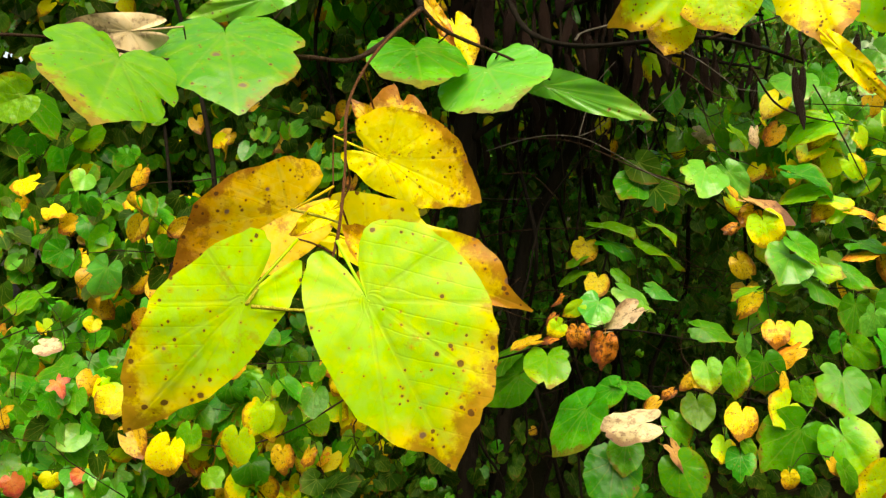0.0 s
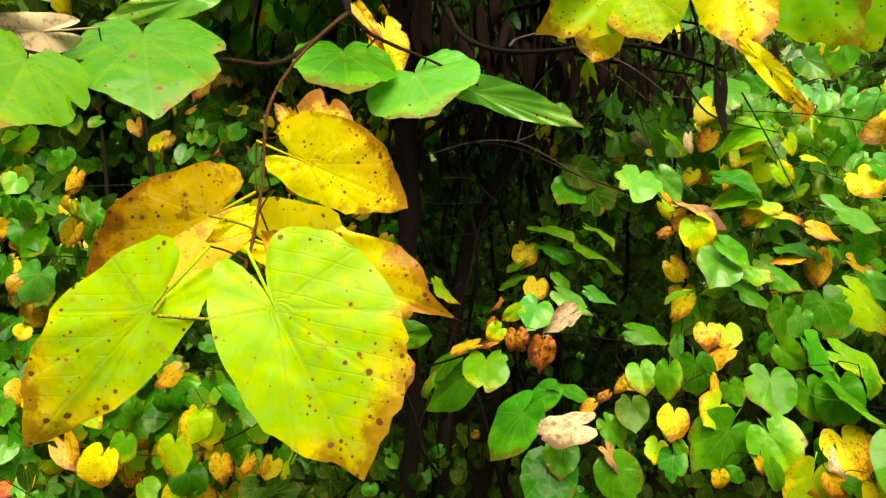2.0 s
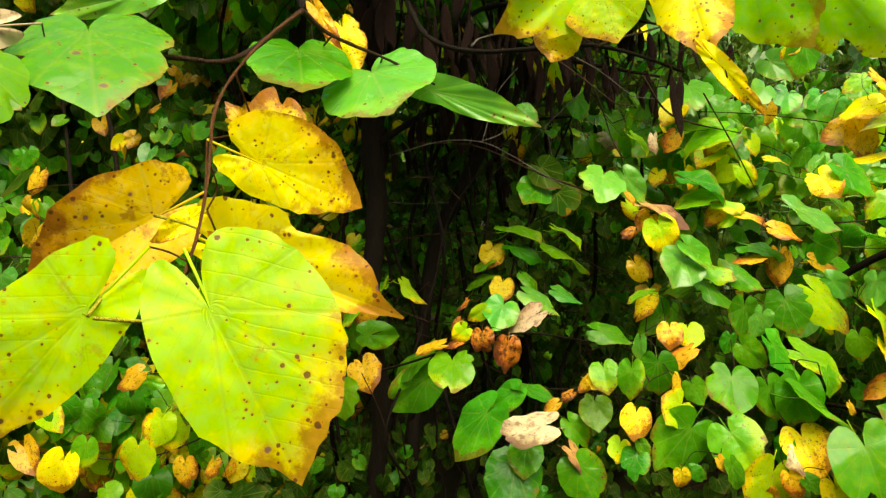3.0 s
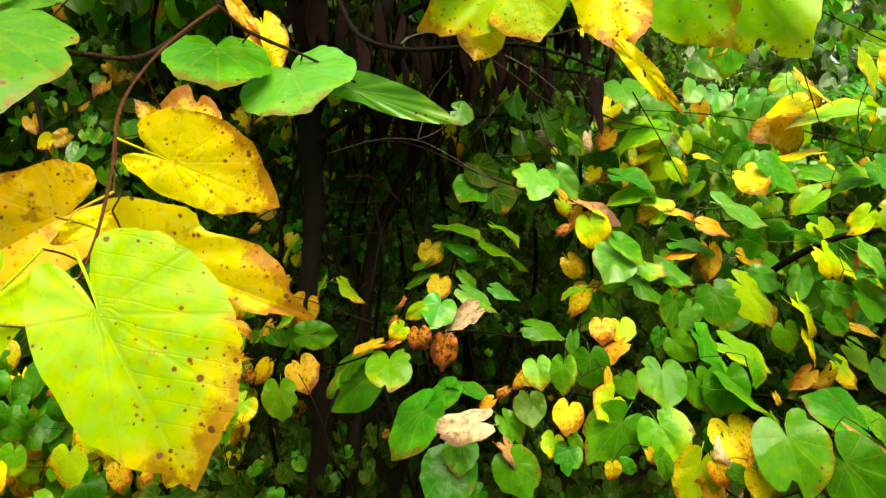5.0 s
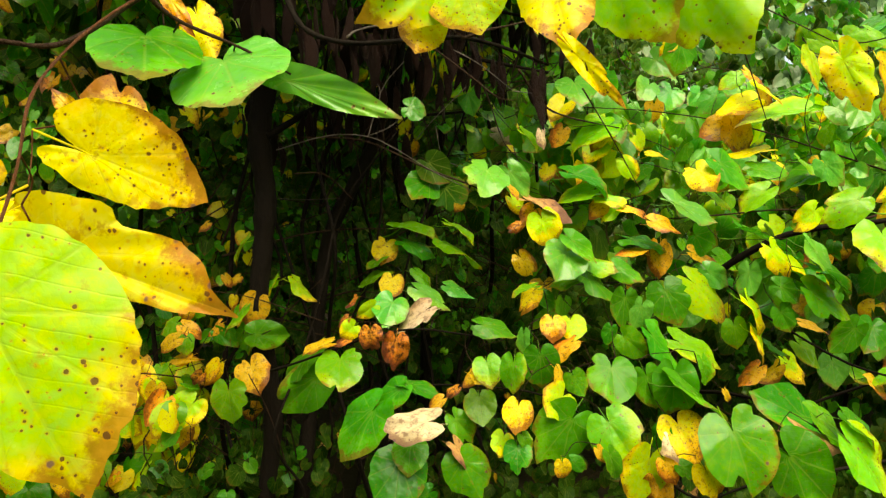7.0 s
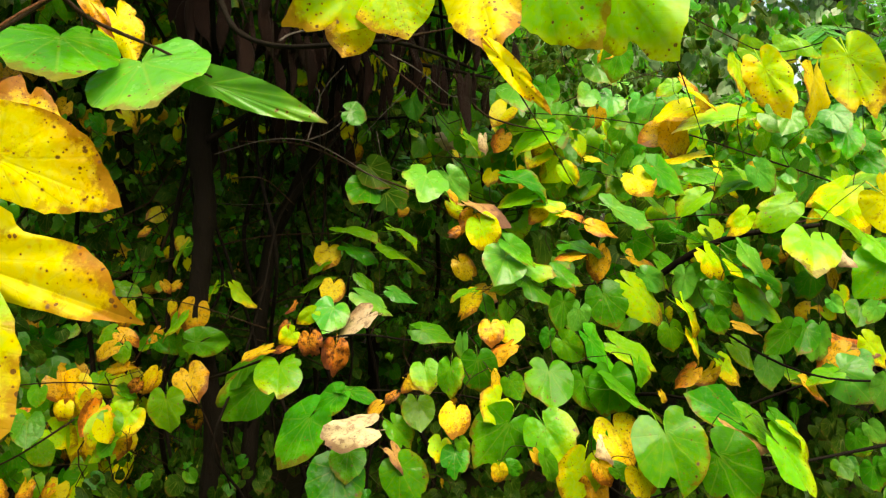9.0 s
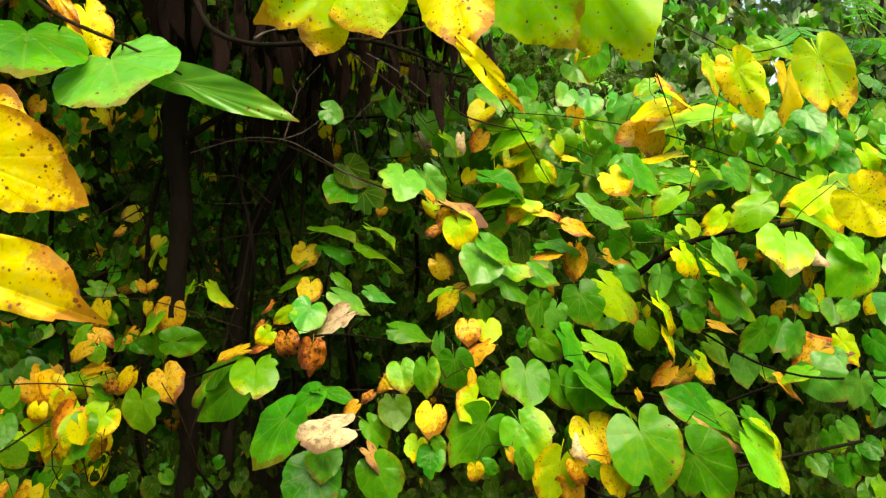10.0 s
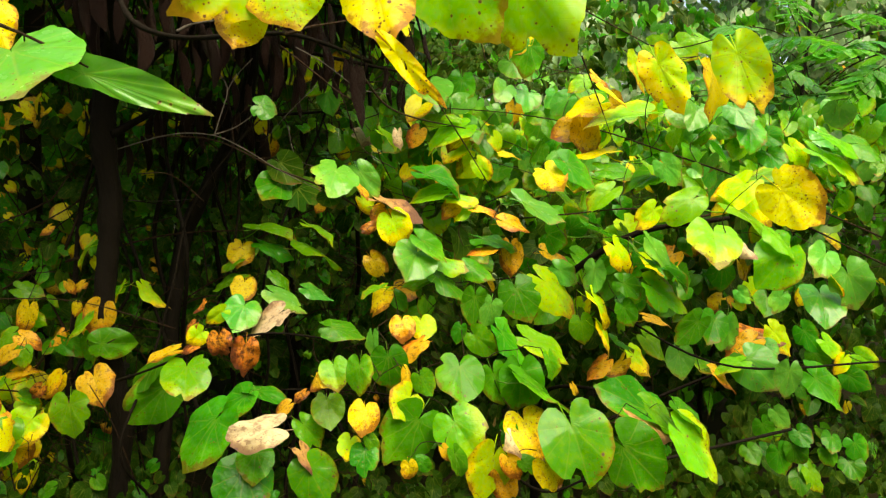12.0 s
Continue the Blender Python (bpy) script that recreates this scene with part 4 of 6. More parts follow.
rightmid_branch.leaf("yellow", (1.126, 1.236, 1.555), (-83, 2, -159), 0.088, 0.68, 2, fold=9, bend=.35, twist=3)
rightmid_branch.leaf("lit_lime", (1.226, 1.475, 1.656), (-70, 45, 165), 0.052, 0.90, 0, fold=13, bend=.18, twist=-3)
rightmid_branch.leaf("lit_lime", (1.271, 1.460, 1.667), (-39, 44, -140), 0.066, 0.68, 2, fold=2, bend=.40, twist=5)
rightmid_branch.leaf("green", (1.572, 1.663, 1.501), (-56, -7, 161), 0.073, 0.90, 1, fold=16, bend=.22, twist=9)
rightmid_branch.leaf("green", (1.611, 1.648, 1.487), (-35, 37, 164), 0.055, 0.90, 0, fold=14, bend=.33, twist=-2)
rightmid_branch.leaf("green", (1.617, 1.643, 1.438), (-46, 26, 163), 0.061, 0.90, 2, fold=14, bend=.34, twist=5)
rightmid_branch.leaf("turning", (1.438, 1.519, 1.361), (-48, -35, 106), 0.104, 0.68, 0, fold=3, bend=.16, twist=-8)
rightmid_branch.leaf("turning", (1.524, 1.591, 1.321), (-85, 45, 165), 0.085, 0.74, 2, fold=2, bend=.27, twist=10)
rightmid_branch.leaf("lit_lime", (1.413, 1.506, 1.304), (-34, 17, -122), 0.156, 0.68, 1, fold=5, bend=.45, twist=0)
rightmid_branch.leaf("lit_lime", (1.270, 1.410, 1.261), (-36, -11, 160), 0.102, 0.90, 2, fold=16, bend=.37, twist=-9)
rightmid_branch.leaf("tan", (1.325, 1.389, 1.232), (-45, 45, -147), 0.047, 0.68, 8, fold=6, bend=.53, twist=10)
rightmid_branch.leaf("lit_lime", (1.467, 1.417, 1.214), (-72, -40, 158), 0.107, 0.90, 2, fold=3, bend=.33, twist=-5)
rightmid_branch.leaf("lit_lime", (1.445, 1.427, 1.251), (-40, 28, -133), 0.089, 0.68, 2, fold=3, bend=.47, twist=2)
rightmid_branch.leaf("pale", (1.626, 1.467, 1.200), (-52, -39, 158), 0.073, 0.90, 1, fold=10, bend=.40, twist=-5)
rightmid_branch.leaf("pale", (1.711, 1.483, 1.150), (-86, 23, 163), 0.101, 0.88, 2, fold=15, bend=.50, twist=1)
rightmid_branch.leaf("pale", (1.669, 1.523, 1.100), (-37, -10, 160), 0.100, 0.90, 0, fold=7, bend=.41, twist=4)
rightmid_branch.leaf("speckled", (1.680, 1.493, 1.137), (-53, 6, -122), 0.054, 0.68, 0, fold=9, bend=.45, twist=1)
rightmid_branch.leaf("pale", (2.018, 2.030, 1.015), (-85, -34, 158), 0.063, 0.83, 2, fold=9, bend=.17, twist=-6)
rightmid_branch.leaf("yellow", (1.237, 1.184, 1.348), (-87, 50, 138), 0.097, 1.00, 1, fine=True, fold=6, bend=.2, twist=0, bites=1, left=0.85, right=0.9)
rightmid_branch.join()

rightlow_branch = Branch(right_bush, [(2.371, 1.952, 0.801), (1.646, 1.792, 0.872), (1.254, 1.732, 1.041), (1.102, 1.741, 1.145), (0.949, 1.796, 1.139), (0.811, 1.897, 1.121)], 0.0035, 0.0015, BARK)
rightlow_branch.leaf("turning", (0.665, 1.522, 1.094), (-45, 8, 163), 0.048, 1.02, 2, fold=3, bend=.18, twist=0)
rightlow_branch.leaf("orange", (1.197, 1.640, 0.951), (-50, -21, 93), 0.056, 0.89, 8, fold=3, twist=0)
rightlow_branch.leaf("lime", (1.710, 1.980, 0.837), (-7, -32, 124), 0.061, 1.08, 3, fold=3, bend=.18, twist=0)
rightlow_branch.leaf("green", (1.035, 1.819, 1.154), (127, 53, -33), 0.049, 1.01, 1, fold=3, bend=.18, twist=0)
rightlow_branch.leaf("green", (1.090, 1.806, 1.244), (-30, 63, 159), 0.075, 1.03, 1, fold=3, bend=.18, twist=0)
rightlow_branch.leaf("green", (1.143, 1.788, 1.257), (108, 56, -32), 0.053, 1.04, 2)
rightlow_branch.leaf("lit_lime", (0.586, 2.260, 1.257), (-29, 8, -107), 0.089, 0.68, 2, fold=12, bend=.30, twist=-1)
rightlow_branch.leaf("lime", (0.576, 2.258, 1.204), (-25, 5, -105), 0.123, 0.68, 1, fold=2, bend=.41, twist=8)
rightlow_branch.leaf("pale", (0.561, 2.147, 1.094), (-22, 25, -112), 0.076, 0.68, 1, fold=2, bend=.39, twist=9)
rightlow_branch.leaf("green", (0.934, 1.654, 1.132), (-71, 20, 171), 0.084, 0.90, 0, fold=4, bend=.50, twist=-10)
rightlow_branch.leaf("lime", (0.917, 1.550, 1.036), (-32, 31, -120), 0.104, 0.68, 0, fold=10, bend=.32, twist=8)
rightlow_branch.leaf("orange", (1.078, 1.788, 1.202), (-26, 35, -118), 0.064, 0.81, 0, fold=10, bend=.35, twist=8)
rightlow_branch.leaf("pale", (1.156, 1.627, 1.181), (-27, -34, 97), 0.064, 0.68, 0, fold=15, bend=.19, twist=-3)
rightlow_branch.leaf("pale", (1.055, 1.685, 1.168), (-72, 57, -171), 0.066, 0.68, 2, fold=7, bend=.50, twist=3)
rightlow_branch.leaf("pale", (1.168, 1.624, 1.167), (-86, -19, 168), 0.076, 0.83, 0, fold=8, bend=.47, twist=-3)
rightlow_branch.leaf("pale", (1.087, 1.578, 1.178), (-78, -7, 128), 0.064, 0.68, 2, fold=15, bend=.25, twist=3)
rightlow_branch.leaf("turning", (1.011, 1.667, 1.143), (-57, 35, -146), 0.119, 0.68, 2, fold=4, bend=.40, twist=-6)
rightlow_branch.leaf("green", (1.127, 1.525, 1.150), (-49, 54, -145), 0.065, 0.68, 0, fold=3, bend=.46, twist=5)
rightlow_branch.leaf("turning", (1.077, 1.560, 1.112), (-62, 14, -132), 0.083, 0.68, 1, fold=12, bend=.41, twist=9)
rightlow_branch.leaf("green", (1.130, 1.526, 1.097), (-85, 27, 172), 0.050, 0.83, 1, fold=16, bend=.28, twist=-1)
rightlow_branch.leaf("orange", (1.307, 1.686, 1.042), (-16, 14, -106), 0.074, 0.81, 0, fold=6, bend=.45, twist=2)
rightlow_branch.leaf("lime", (1.051, 1.572, 1.063), (-86, 12, 170), 0.055, 0.85, 0, fold=4, bend=.51, twist=1)
rightlow_branch.leaf("turning", (1.091, 1.553, 1.047), (-63, 9, -125), 0.074, 0.68, 0, fold=7, bend=.45, twist=-6)
rightlow_branch.leaf("green", (1.158, 1.602, 1.011), (-28, 15, -110), 0.055, 0.68, 2, fold=13, bend=.45, twist=9)
rightlow_branch.leaf("lime", (1.348, 1.761, 0.974), (-57, 37, -147), 0.082, 0.68, 0, fold=9, bend=.52, twist=10)
rightlow_branch.leaf("pale", (1.603, 1.979, 0.877), (-78, 5, 170), 0.079, 0.90, 0, fold=9, bend=.19, twist=2)
rightlow_branch.leaf("green", (1.605, 1.899, 0.983), (-84, -45, 165), 0.095, 0.68, 0, fold=9, bend=.29, twist=-3)
rightlow_branch.leaf("orange", (1.127, 1.604, 0.960), (-45, -24, 105), 0.057, 0.81, 0, fold=5, bend=.31, twist=-3)
rightlow_branch.leaf("turning", (1.236, 1.653, 0.960), (-63, 30, -149), 0.070, 0.68, 0, fold=11, bend=.17, twist=-2)
rightlow_branch.leaf("pale", (1.862, 2.036, 1.039), (-85, 45, 165), 0.049, 0.84, 1, fold=15, bend=.25, twist=6)
rightlow_branch.leaf("green", (1.710, 1.959, 0.972), (-58, -26, 159), 0.086, 0.90, 0, fold=13, bend=.16, twist=4)
rightlow_branch.leaf("pale", (1.772, 1.986, 0.956), (-84, -2, 129), 0.096, 0.68, 0, fold=14, bend=.21, twist=0)
rightlow_branch.leaf("rust", (1.935, 2.106, 0.911), (-15, 20, -115), 0.148, 0.81, 2, fold=11, bend=.18, twist=9)
rightlow_branch.leaf("orange", (1.831, 1.945, 0.901), (-42, -40, 103), 0.097, 0.81, 0, fold=9, bend=.44, twist=10)
rightlow_branch.leaf("turning", (1.991, 2.032, 0.910), (-69, 32, -167), 0.100, 0.68, 1, fold=7, bend=.15, twist=-8)
rightlow_branch.leaf("brown", (1.965, 2.040, 0.893), (-18, 20, -116), 0.073, 0.68, 2, fold=8, bend=.21, twist=0)
rightlow_branch.leaf("pale", (1.772, 1.887, 0.866), (-54, 38, 164), 0.120, 0.90, 1, fold=3, bend=.43, twist=-8)
rightlow_branch.leaf("pale", (1.811, 1.767, 0.855), (-86, -9, 160), 0.081, 0.75, 0, fold=5, bend=.18, twist=-6)
rightlow_branch.leaf("green", (1.918, 1.986, 0.879), (-47, 9, 162), 0.067, 0.90, 0, fold=11, bend=.15, twist=-7)
rightlow_branch.leaf("lit_lime", (1.737, 1.881, 0.861), (-18, -21, 79), 0.084, 0.68, 0, fold=6, bend=.28, twist=-3)
rightlow_branch.leaf("orange", (1.694, 1.922, 0.823), (-40, 15, -124), 0.092, 0.81, 5, fold=10, bend=.53, twist=0)
rightlow_branch.leaf("green", (2.031, 1.899, 0.785), (-50, 33, -145), 0.153, 0.68, 0, fold=9, bend=.26, twist=9)
rightlow_branch.leaf("lit_lime", (2.187, 2.015, 0.865), (-57, 39, -157), 0.083, 0.68, 0, fold=2, bend=.22, twist=9)
rightlow_branch.leaf("turning", (2.228, 1.986, 0.813), (-86, -27, 159), 0.060, 0.70, 0, fold=15, bend=.21, twist=-4)
rightlow_branch.leaf("green", (2.117, 2.038, 0.902), (-85, 37, 164), 0.089, 0.71, 1, fold=3, bend=.21, twist=4)
rightlow_branch.leaf("green", (2.152, 2.024, 0.830), (-85, 45, 165), 0.076, 0.84, 2, fold=5, bend=.54, twist=-7)
rightlow_branch.leaf("lit_lime", (2.279, 1.970, 0.822), (-81, 63, 169), 0.080, 0.70, 2, fold=14, bend=.37, twist=2)
rightlow_branch.leaf("green", (2.244, 1.977, 0.760), (-83, 58, 167), 0.084, 0.83, 2, fold=14, bend=.22, twist=-1)
rightlow_branch.leaf("pale", (1.902, 1.915, 0.690), (-85, 39, 164), 0.065, 0.71, 1, fold=13, bend=.19, twist=0)
rightlow_branch.leaf("green", (1.862, 1.926, 0.657), (-86, 22, 163), 0.067, 0.79, 1, fold=5, bend=.46, twist=-8)
rightlow_branch.leaf("green", (1.964, 1.890, 0.632), (-52, 31, 163), 0.058, 0.90, 1, fold=8, bend=.19, twist=9)
rightlow_branch.leaf("green", (2.058, 1.856, 0.615), (-39, -25, 159), 0.058, 0.90, 0, fold=5, bend=.37, twist=-9)
rightlow_branch.leaf("green", (2.121, 1.833, 0.598), (-71, 23, 163), 0.066, 0.90, 1, fold=5, bend=.42, twist=4)
rightlow_branch.leaf("green", (1.907, 1.905, 0.574), (-86, 18, 162), 0.079, 0.83, 0, fold=6, bend=.28, twist=0)
rightlow_branch.leaf("green", (1.947, 1.892, 0.590), (-86, 29, 163), 0.067, 0.88, 0, fold=13, bend=.28, twist=-4)
rightlow_branch.leaf("green", (1.821, 1.935, 0.582), (-42, 24, 163), 0.055, 0.90, 2, fold=16, bend=.49, twist=3)
rightlow_branch.leaf("green", (2.042, 1.859, 0.573), (-66, 20, 163), 0.051, 0.90, 1, fold=5, bend=.54, twist=3)
rightlow_branch.leaf("green", (2.104, 1.835, 0.540), (-43, 20, 163), 0.066, 0.90, 2, fold=16, bend=.41, twist=5)
rightlow_branch.leaf("green", (1.961, 1.881, 0.499), (-62, 0, 161), 0.058, 0.90, 0, fold=6, bend=.16, twist=-5)
rightlow_branch.leaf("lit_lime", (1.993, 1.871, 0.515), (-69, 25, -162), 0.079, 0.68, 0, fold=2, bend=.24, twist=-1)
rightlow_branch.join()

bottom_branch = Branch(right_bush, [(1.639, 1.574, 0.761), (1.166, 1.323, 0.835), (0.936, 1.299, 0.826), (0.836, 1.332, 0.796), (0.740, 1.372, 0.869), (0.620, 1.474, 0.951), (0.510, 1.568, 0.961), (0.384, 1.613, 0.962)], 0.0035, 0.0015, BARK)
bottom_branch.leaf("green", (0.781, 1.360, 0.911), (-70, -17, 107), 0.047, 0.89, 2, fold=3, twist=0)
bottom_branch.leaf("lime", (0.587, 1.527, 1.164), (-18, -11, 84), 0.046, 0.68, 0, fold=11, bend=.23, twist=-1)
bottom_branch.leaf("green", (0.488, 1.517, 1.094), (-11, 34, -107), 0.072, 0.68, 1, fold=4, bend=.42, twist=10)
bottom_branch.leaf("orange", (0.622, 1.505, 1.099), (-52, 0, 170), 0.046, 1.07, 0, fold=3, bend=.53, twist=0)
bottom_branch.leaf("pale", (0.559, 1.492, 1.076), (-84, 1, 113), 0.045, 0.68, 1, fold=12, bend=.29, twist=4)
bottom_branch.leaf("orange", (0.644, 1.475, 1.060), (-37, -23, 98), 0.058, 0.81, 2, fold=3, bend=.36, twist=10)
bottom_branch.leaf("lime", (0.471, 1.432, 1.038), (-48, 10, 170), 0.050, 0.90, 0, fold=16, bend=.51, twist=4)
bottom_branch.leaf("lime", (0.507, 1.385, 1.046), (-85, -2, 156), 0.057, 0.68, 1, fold=5, bend=.22, twist=-9)
bottom_branch.leaf("green", (0.572, 1.431, 1.047), (-86, 4, 170), 0.064, 0.89, 0, fold=7, bend=.51, twist=-5)
bottom_branch.leaf("orange", (0.457, 1.482, 1.005), (-66, -33, 135), 0.030, 0.81, 8, fold=7, bend=.20, twist=9)
bottom_branch.leaf("rust", (0.430, 1.505, 0.976), (-45, -33, 111), 0.027, 0.81, 8, fold=11, bend=.23, twist=3)
bottom_branch.leaf("orange", (0.450, 1.434, 1.018), (-46, 11, -116), 0.039, 0.81, 8, fold=10, bend=.32, twist=4)
bottom_branch.leaf("green", (0.326, 1.531, 0.975), (-54, -41, 124), 0.064, 0.68, 1, fold=12, bend=.41, twist=-1)
bottom_branch.leaf("green", (0.344, 1.544, 0.980), (-13, 11, -104), 0.067, 0.68, 2, fold=11, bend=.41, twist=-9)
bottom_branch.leaf("tan", (0.351, 1.394, 0.948), (-14, -47, 91), 0.084, 0.68, 8, fold=4, bend=.27, twist=-10)
bottom_branch.leaf("orange", (0.397, 1.493, 0.959), (-44, -36, 112), 0.032, 0.81, 5, fold=15, bend=.54, twist=6)
bottom_branch.leaf("lime", (0.464, 1.460, 0.967), (-51, 5, 170), 0.055, 0.90, 2, fold=10, bend=.29, twist=-9)
bottom_branch.leaf("speckled", (0.509, 1.360, 0.974), (-49, -10, 169), 0.050, 0.90, 2, fold=15, bend=.48, twist=-1)
bottom_branch.leaf("lime", (0.421, 1.465, 0.928), (-65, 31, -153), 0.058, 0.68, 1, fold=16, bend=.29, twist=-8)
bottom_branch.leaf("turning", (0.486, 1.375, 0.917), (-45, -20, 168), 0.039, 0.90, 1, fold=3, bend=.30, twist=-9)
bottom_branch.leaf("green", (0.506, 1.355, 0.902), (-54, -3, 169), 0.046, 0.90, 0, fold=16, bend=.47, twist=-4)
bottom_branch.leaf("green", (0.598, 1.341, 0.950), (-85, -38, 166), 0.095, 0.85, 2, fold=11, bend=.18, twist=-10)
bottom_branch.leaf("turning", (0.595, 1.374, 0.984), (-39, -52, 164), 0.061, 0.90, 2, fold=13, bend=.22, twist=-5)
bottom_branch.leaf("lime", (0.623, 1.393, 1.014), (-85, 29, 172), 0.041, 0.88, 1, fold=5, bend=.16, twist=6)
bottom_branch.leaf("orange", (0.598, 1.398, 1.025), (-68, 9, -131), 0.039, 0.81, 5, fold=2, bend=.54, twist=-7)
bottom_branch.leaf("green", (0.270, 1.519, 0.937), (-60, -26, 122), 0.119, 0.68, 1, fold=4, bend=.31, twist=7)
bottom_branch.leaf("green", (0.334, 1.454, 0.889), (-54, -6, 169), 0.059, 0.90, 2, fold=14, bend=.18, twist=1)
bottom_branch.leaf("green", (0.313, 1.455, 0.858), (-57, -7, 169), 0.095, 0.90, 0, fold=5, bend=.22, twist=7)
bottom_branch.leaf("lime", (0.419, 1.407, 0.867), (-74, 27, 172), 0.075, 0.90, 0, fold=4, bend=.30, twist=-2)
bottom_branch.leaf("brown", (0.413, 1.419, 0.891), (-50, 19, -126), 0.059, 0.68, 2, fold=15, bend=.15, twist=5)
bottom_branch.leaf("green", (0.360, 1.431, 0.806), (-66, -55, 144), 0.048, 0.68, 2, fold=2, bend=.32, twist=-3)
bottom_branch.leaf("speckled", (0.573, 1.313, 0.883), (-86, 5, 170), 0.029, 0.84, 1, fold=11, bend=.48, twist=6)
bottom_branch.leaf("green", (0.592, 1.310, 0.888), (-70, 56, -169), 0.032, 0.68, 2, fold=2, bend=.45, twist=0)
bottom_branch.leaf("lime", (0.516, 1.355, 0.923), (-81, 30, 180), 0.029, 0.68, 0, fold=15, bend=.18, twist=-6)
bottom_branch.leaf("green", (0.744, 1.510, 1.078), (-86, -13, 169), 0.034, 0.77, 2, fold=2, bend=.38, twist=10)
bottom_branch.leaf("green", (0.709, 1.422, 1.020), (-44, -5, 169), 0.083, 0.90, 2, fold=9, bend=.16, twist=-3)
bottom_branch.leaf("lime", (0.906, 1.442, 1.018), (-78, 12, -158), 0.050, 0.68, 0, fold=14, bend=.42, twist=-3)
bottom_branch.leaf("green", (0.773, 1.409, 1.004), (-86, 18, 171), 0.066, 0.75, 2, fold=4, bend=.16, twist=0)
bottom_branch.leaf("green", (0.821, 1.393, 1.008), (-86, 0, 170), 0.087, 0.81, 1, fold=16, bend=.50, twist=-2)
bottom_branch.leaf("green", (0.819, 1.358, 0.997), (-35, 7, -108), 0.117, 0.68, 0, fold=9, bend=.22, twist=6)
bottom_branch.leaf("lime", (0.655, 1.303, 0.952), (-61, 31, 172), 0.083, 0.90, 2, fold=12, bend=.21, twist=0)
bottom_branch.leaf("speckled", (0.809, 1.351, 0.925), (-43, 17, 171), 0.078, 0.90, 0, fold=14, bend=.52, twist=-10)
bottom_branch.leaf("tan", (0.730, 1.238, 0.936), (-65, 12, -133), 0.040, 0.68, 8, fold=4, bend=.30, twist=2)
bottom_branch.leaf("orange", (0.623, 1.276, 0.916), (-67, 25, -152), 0.026, 0.81, 0, fold=10, bend=.20, twist=8)
bottom_branch.leaf("green", (0.642, 1.272, 0.907), (-73, 17, -152), 0.046, 0.68, 0, fold=12, bend=.39, twist=-5)
bottom_branch.leaf("turning", (0.708, 1.263, 0.896), (-86, -21, 168), 0.081, 0.78, 0, fold=7, bend=.22, twist=-10)
bottom_branch.leaf("orange", (0.725, 1.236, 0.899), (-85, 26, 172), 0.042, 0.84, 0, fold=12, bend=.45, twist=-1)
bottom_branch.leaf("orange", (0.721, 1.258, 0.863), (-86, 21, 171), 0.051, 1.04, 8, fold=14, bend=.20, twist=-9)
bottom_branch.leaf("green", (0.752, 1.230, 0.894), (-45, 45, -138), 0.037, 0.68, 0, fold=3, bend=.50, twist=-7)
bottom_branch.leaf("orange", (1.006, 1.526, 0.935), (-70, 17, -147), 0.026, 0.81, 2, fold=14, bend=.31, twist=-6)
bottom_branch.leaf("green", (1.115, 1.416, 0.897), (43, -42, 45), 0.124, 0.68, 0, fold=15, bend=.17, twist=0)
bottom_branch.leaf("lime", (0.984, 1.203, 0.969), (-43, 19, -121), 0.086, 0.68, 0, fold=8, bend=.20, twist=-8)
bottom_branch.leaf("brown", (0.946, 1.187, 0.957), (-26, 15, -109), 0.078, 0.68, 0, fold=3, bend=.31, twist=-1)
bottom_branch.leaf("lime", (0.808, 1.171, 0.965), (-64, 15, 171), 0.109, 0.90, 0, fold=7, bend=.43, twist=8)
bottom_branch.leaf("green", (0.892, 1.143, 0.928), (-84, 44, 174), 0.111, 0.81, 1, fold=2, bend=.16, twist=0)
bottom_branch.leaf("speckled", (0.765, 1.175, 0.903), (-85, 28, 172), 0.056, 0.75, 1, fold=8, bend=.39, twist=5)
bottom_branch.leaf("lit_lime", (1.004, 1.142, 0.937), (-57, 25, -146), 0.106, 0.68, 2, fold=15, bend=.39, twist=-4)
bottom_branch.leaf("green", (1.018, 1.171, 0.972), (-46, 11, -125), 0.075, 0.68, 0, fold=10, bend=.15, twist=4)
bottom_branch.join()

leftlow_branch = Branch(main_tree, [(-0.031, 2.285, 0.831), (0.139, 2.018, 0.932), (0.296, 1.862, 1.015), (0.414, 1.821, 1.039), (0.568, 1.712, 1.034), (0.721, 1.712, 1.062)], 0.0035, 0.0015, BARK)
leftlow_branch.leaf("turning", (0.265, 1.822, 1.049), (-78, -52, 165), 0.037, 1.04, 1)
leftlow_branch.leaf("turning", (0.016, 2.381, 1.210), (-54, -7, 95), 0.079, 0.68, 0, fold=11, bend=.49, twist=-6)
leftlow_branch.leaf("orange", (-0.041, 2.383, 1.111), (-85, 29, 172), 0.033, 0.82, 8, fold=16, bend=.53, twist=5)
leftlow_branch.leaf("orange", (0.047, 2.225, 1.060), (-86, -20, 168), 0.074, 1.05, 0, fold=11, bend=.15, twist=5)
leftlow_branch.leaf("lime", (0.010, 2.223, 1.039), (-50, -16, 102), 0.087, 0.68, 1, fold=10, bend=.29, twist=-4)
leftlow_branch.leaf("green", (0.046, 2.187, 0.978), (-27, 85, -128), 0.091, 0.71, 2, fold=10, bend=.50, twist=5)
leftlow_branch.leaf("lime", (0.020, 2.237, 0.980), (-85, -3, 152), 0.070, 0.68, 2, fold=12, bend=.24, twist=-3)
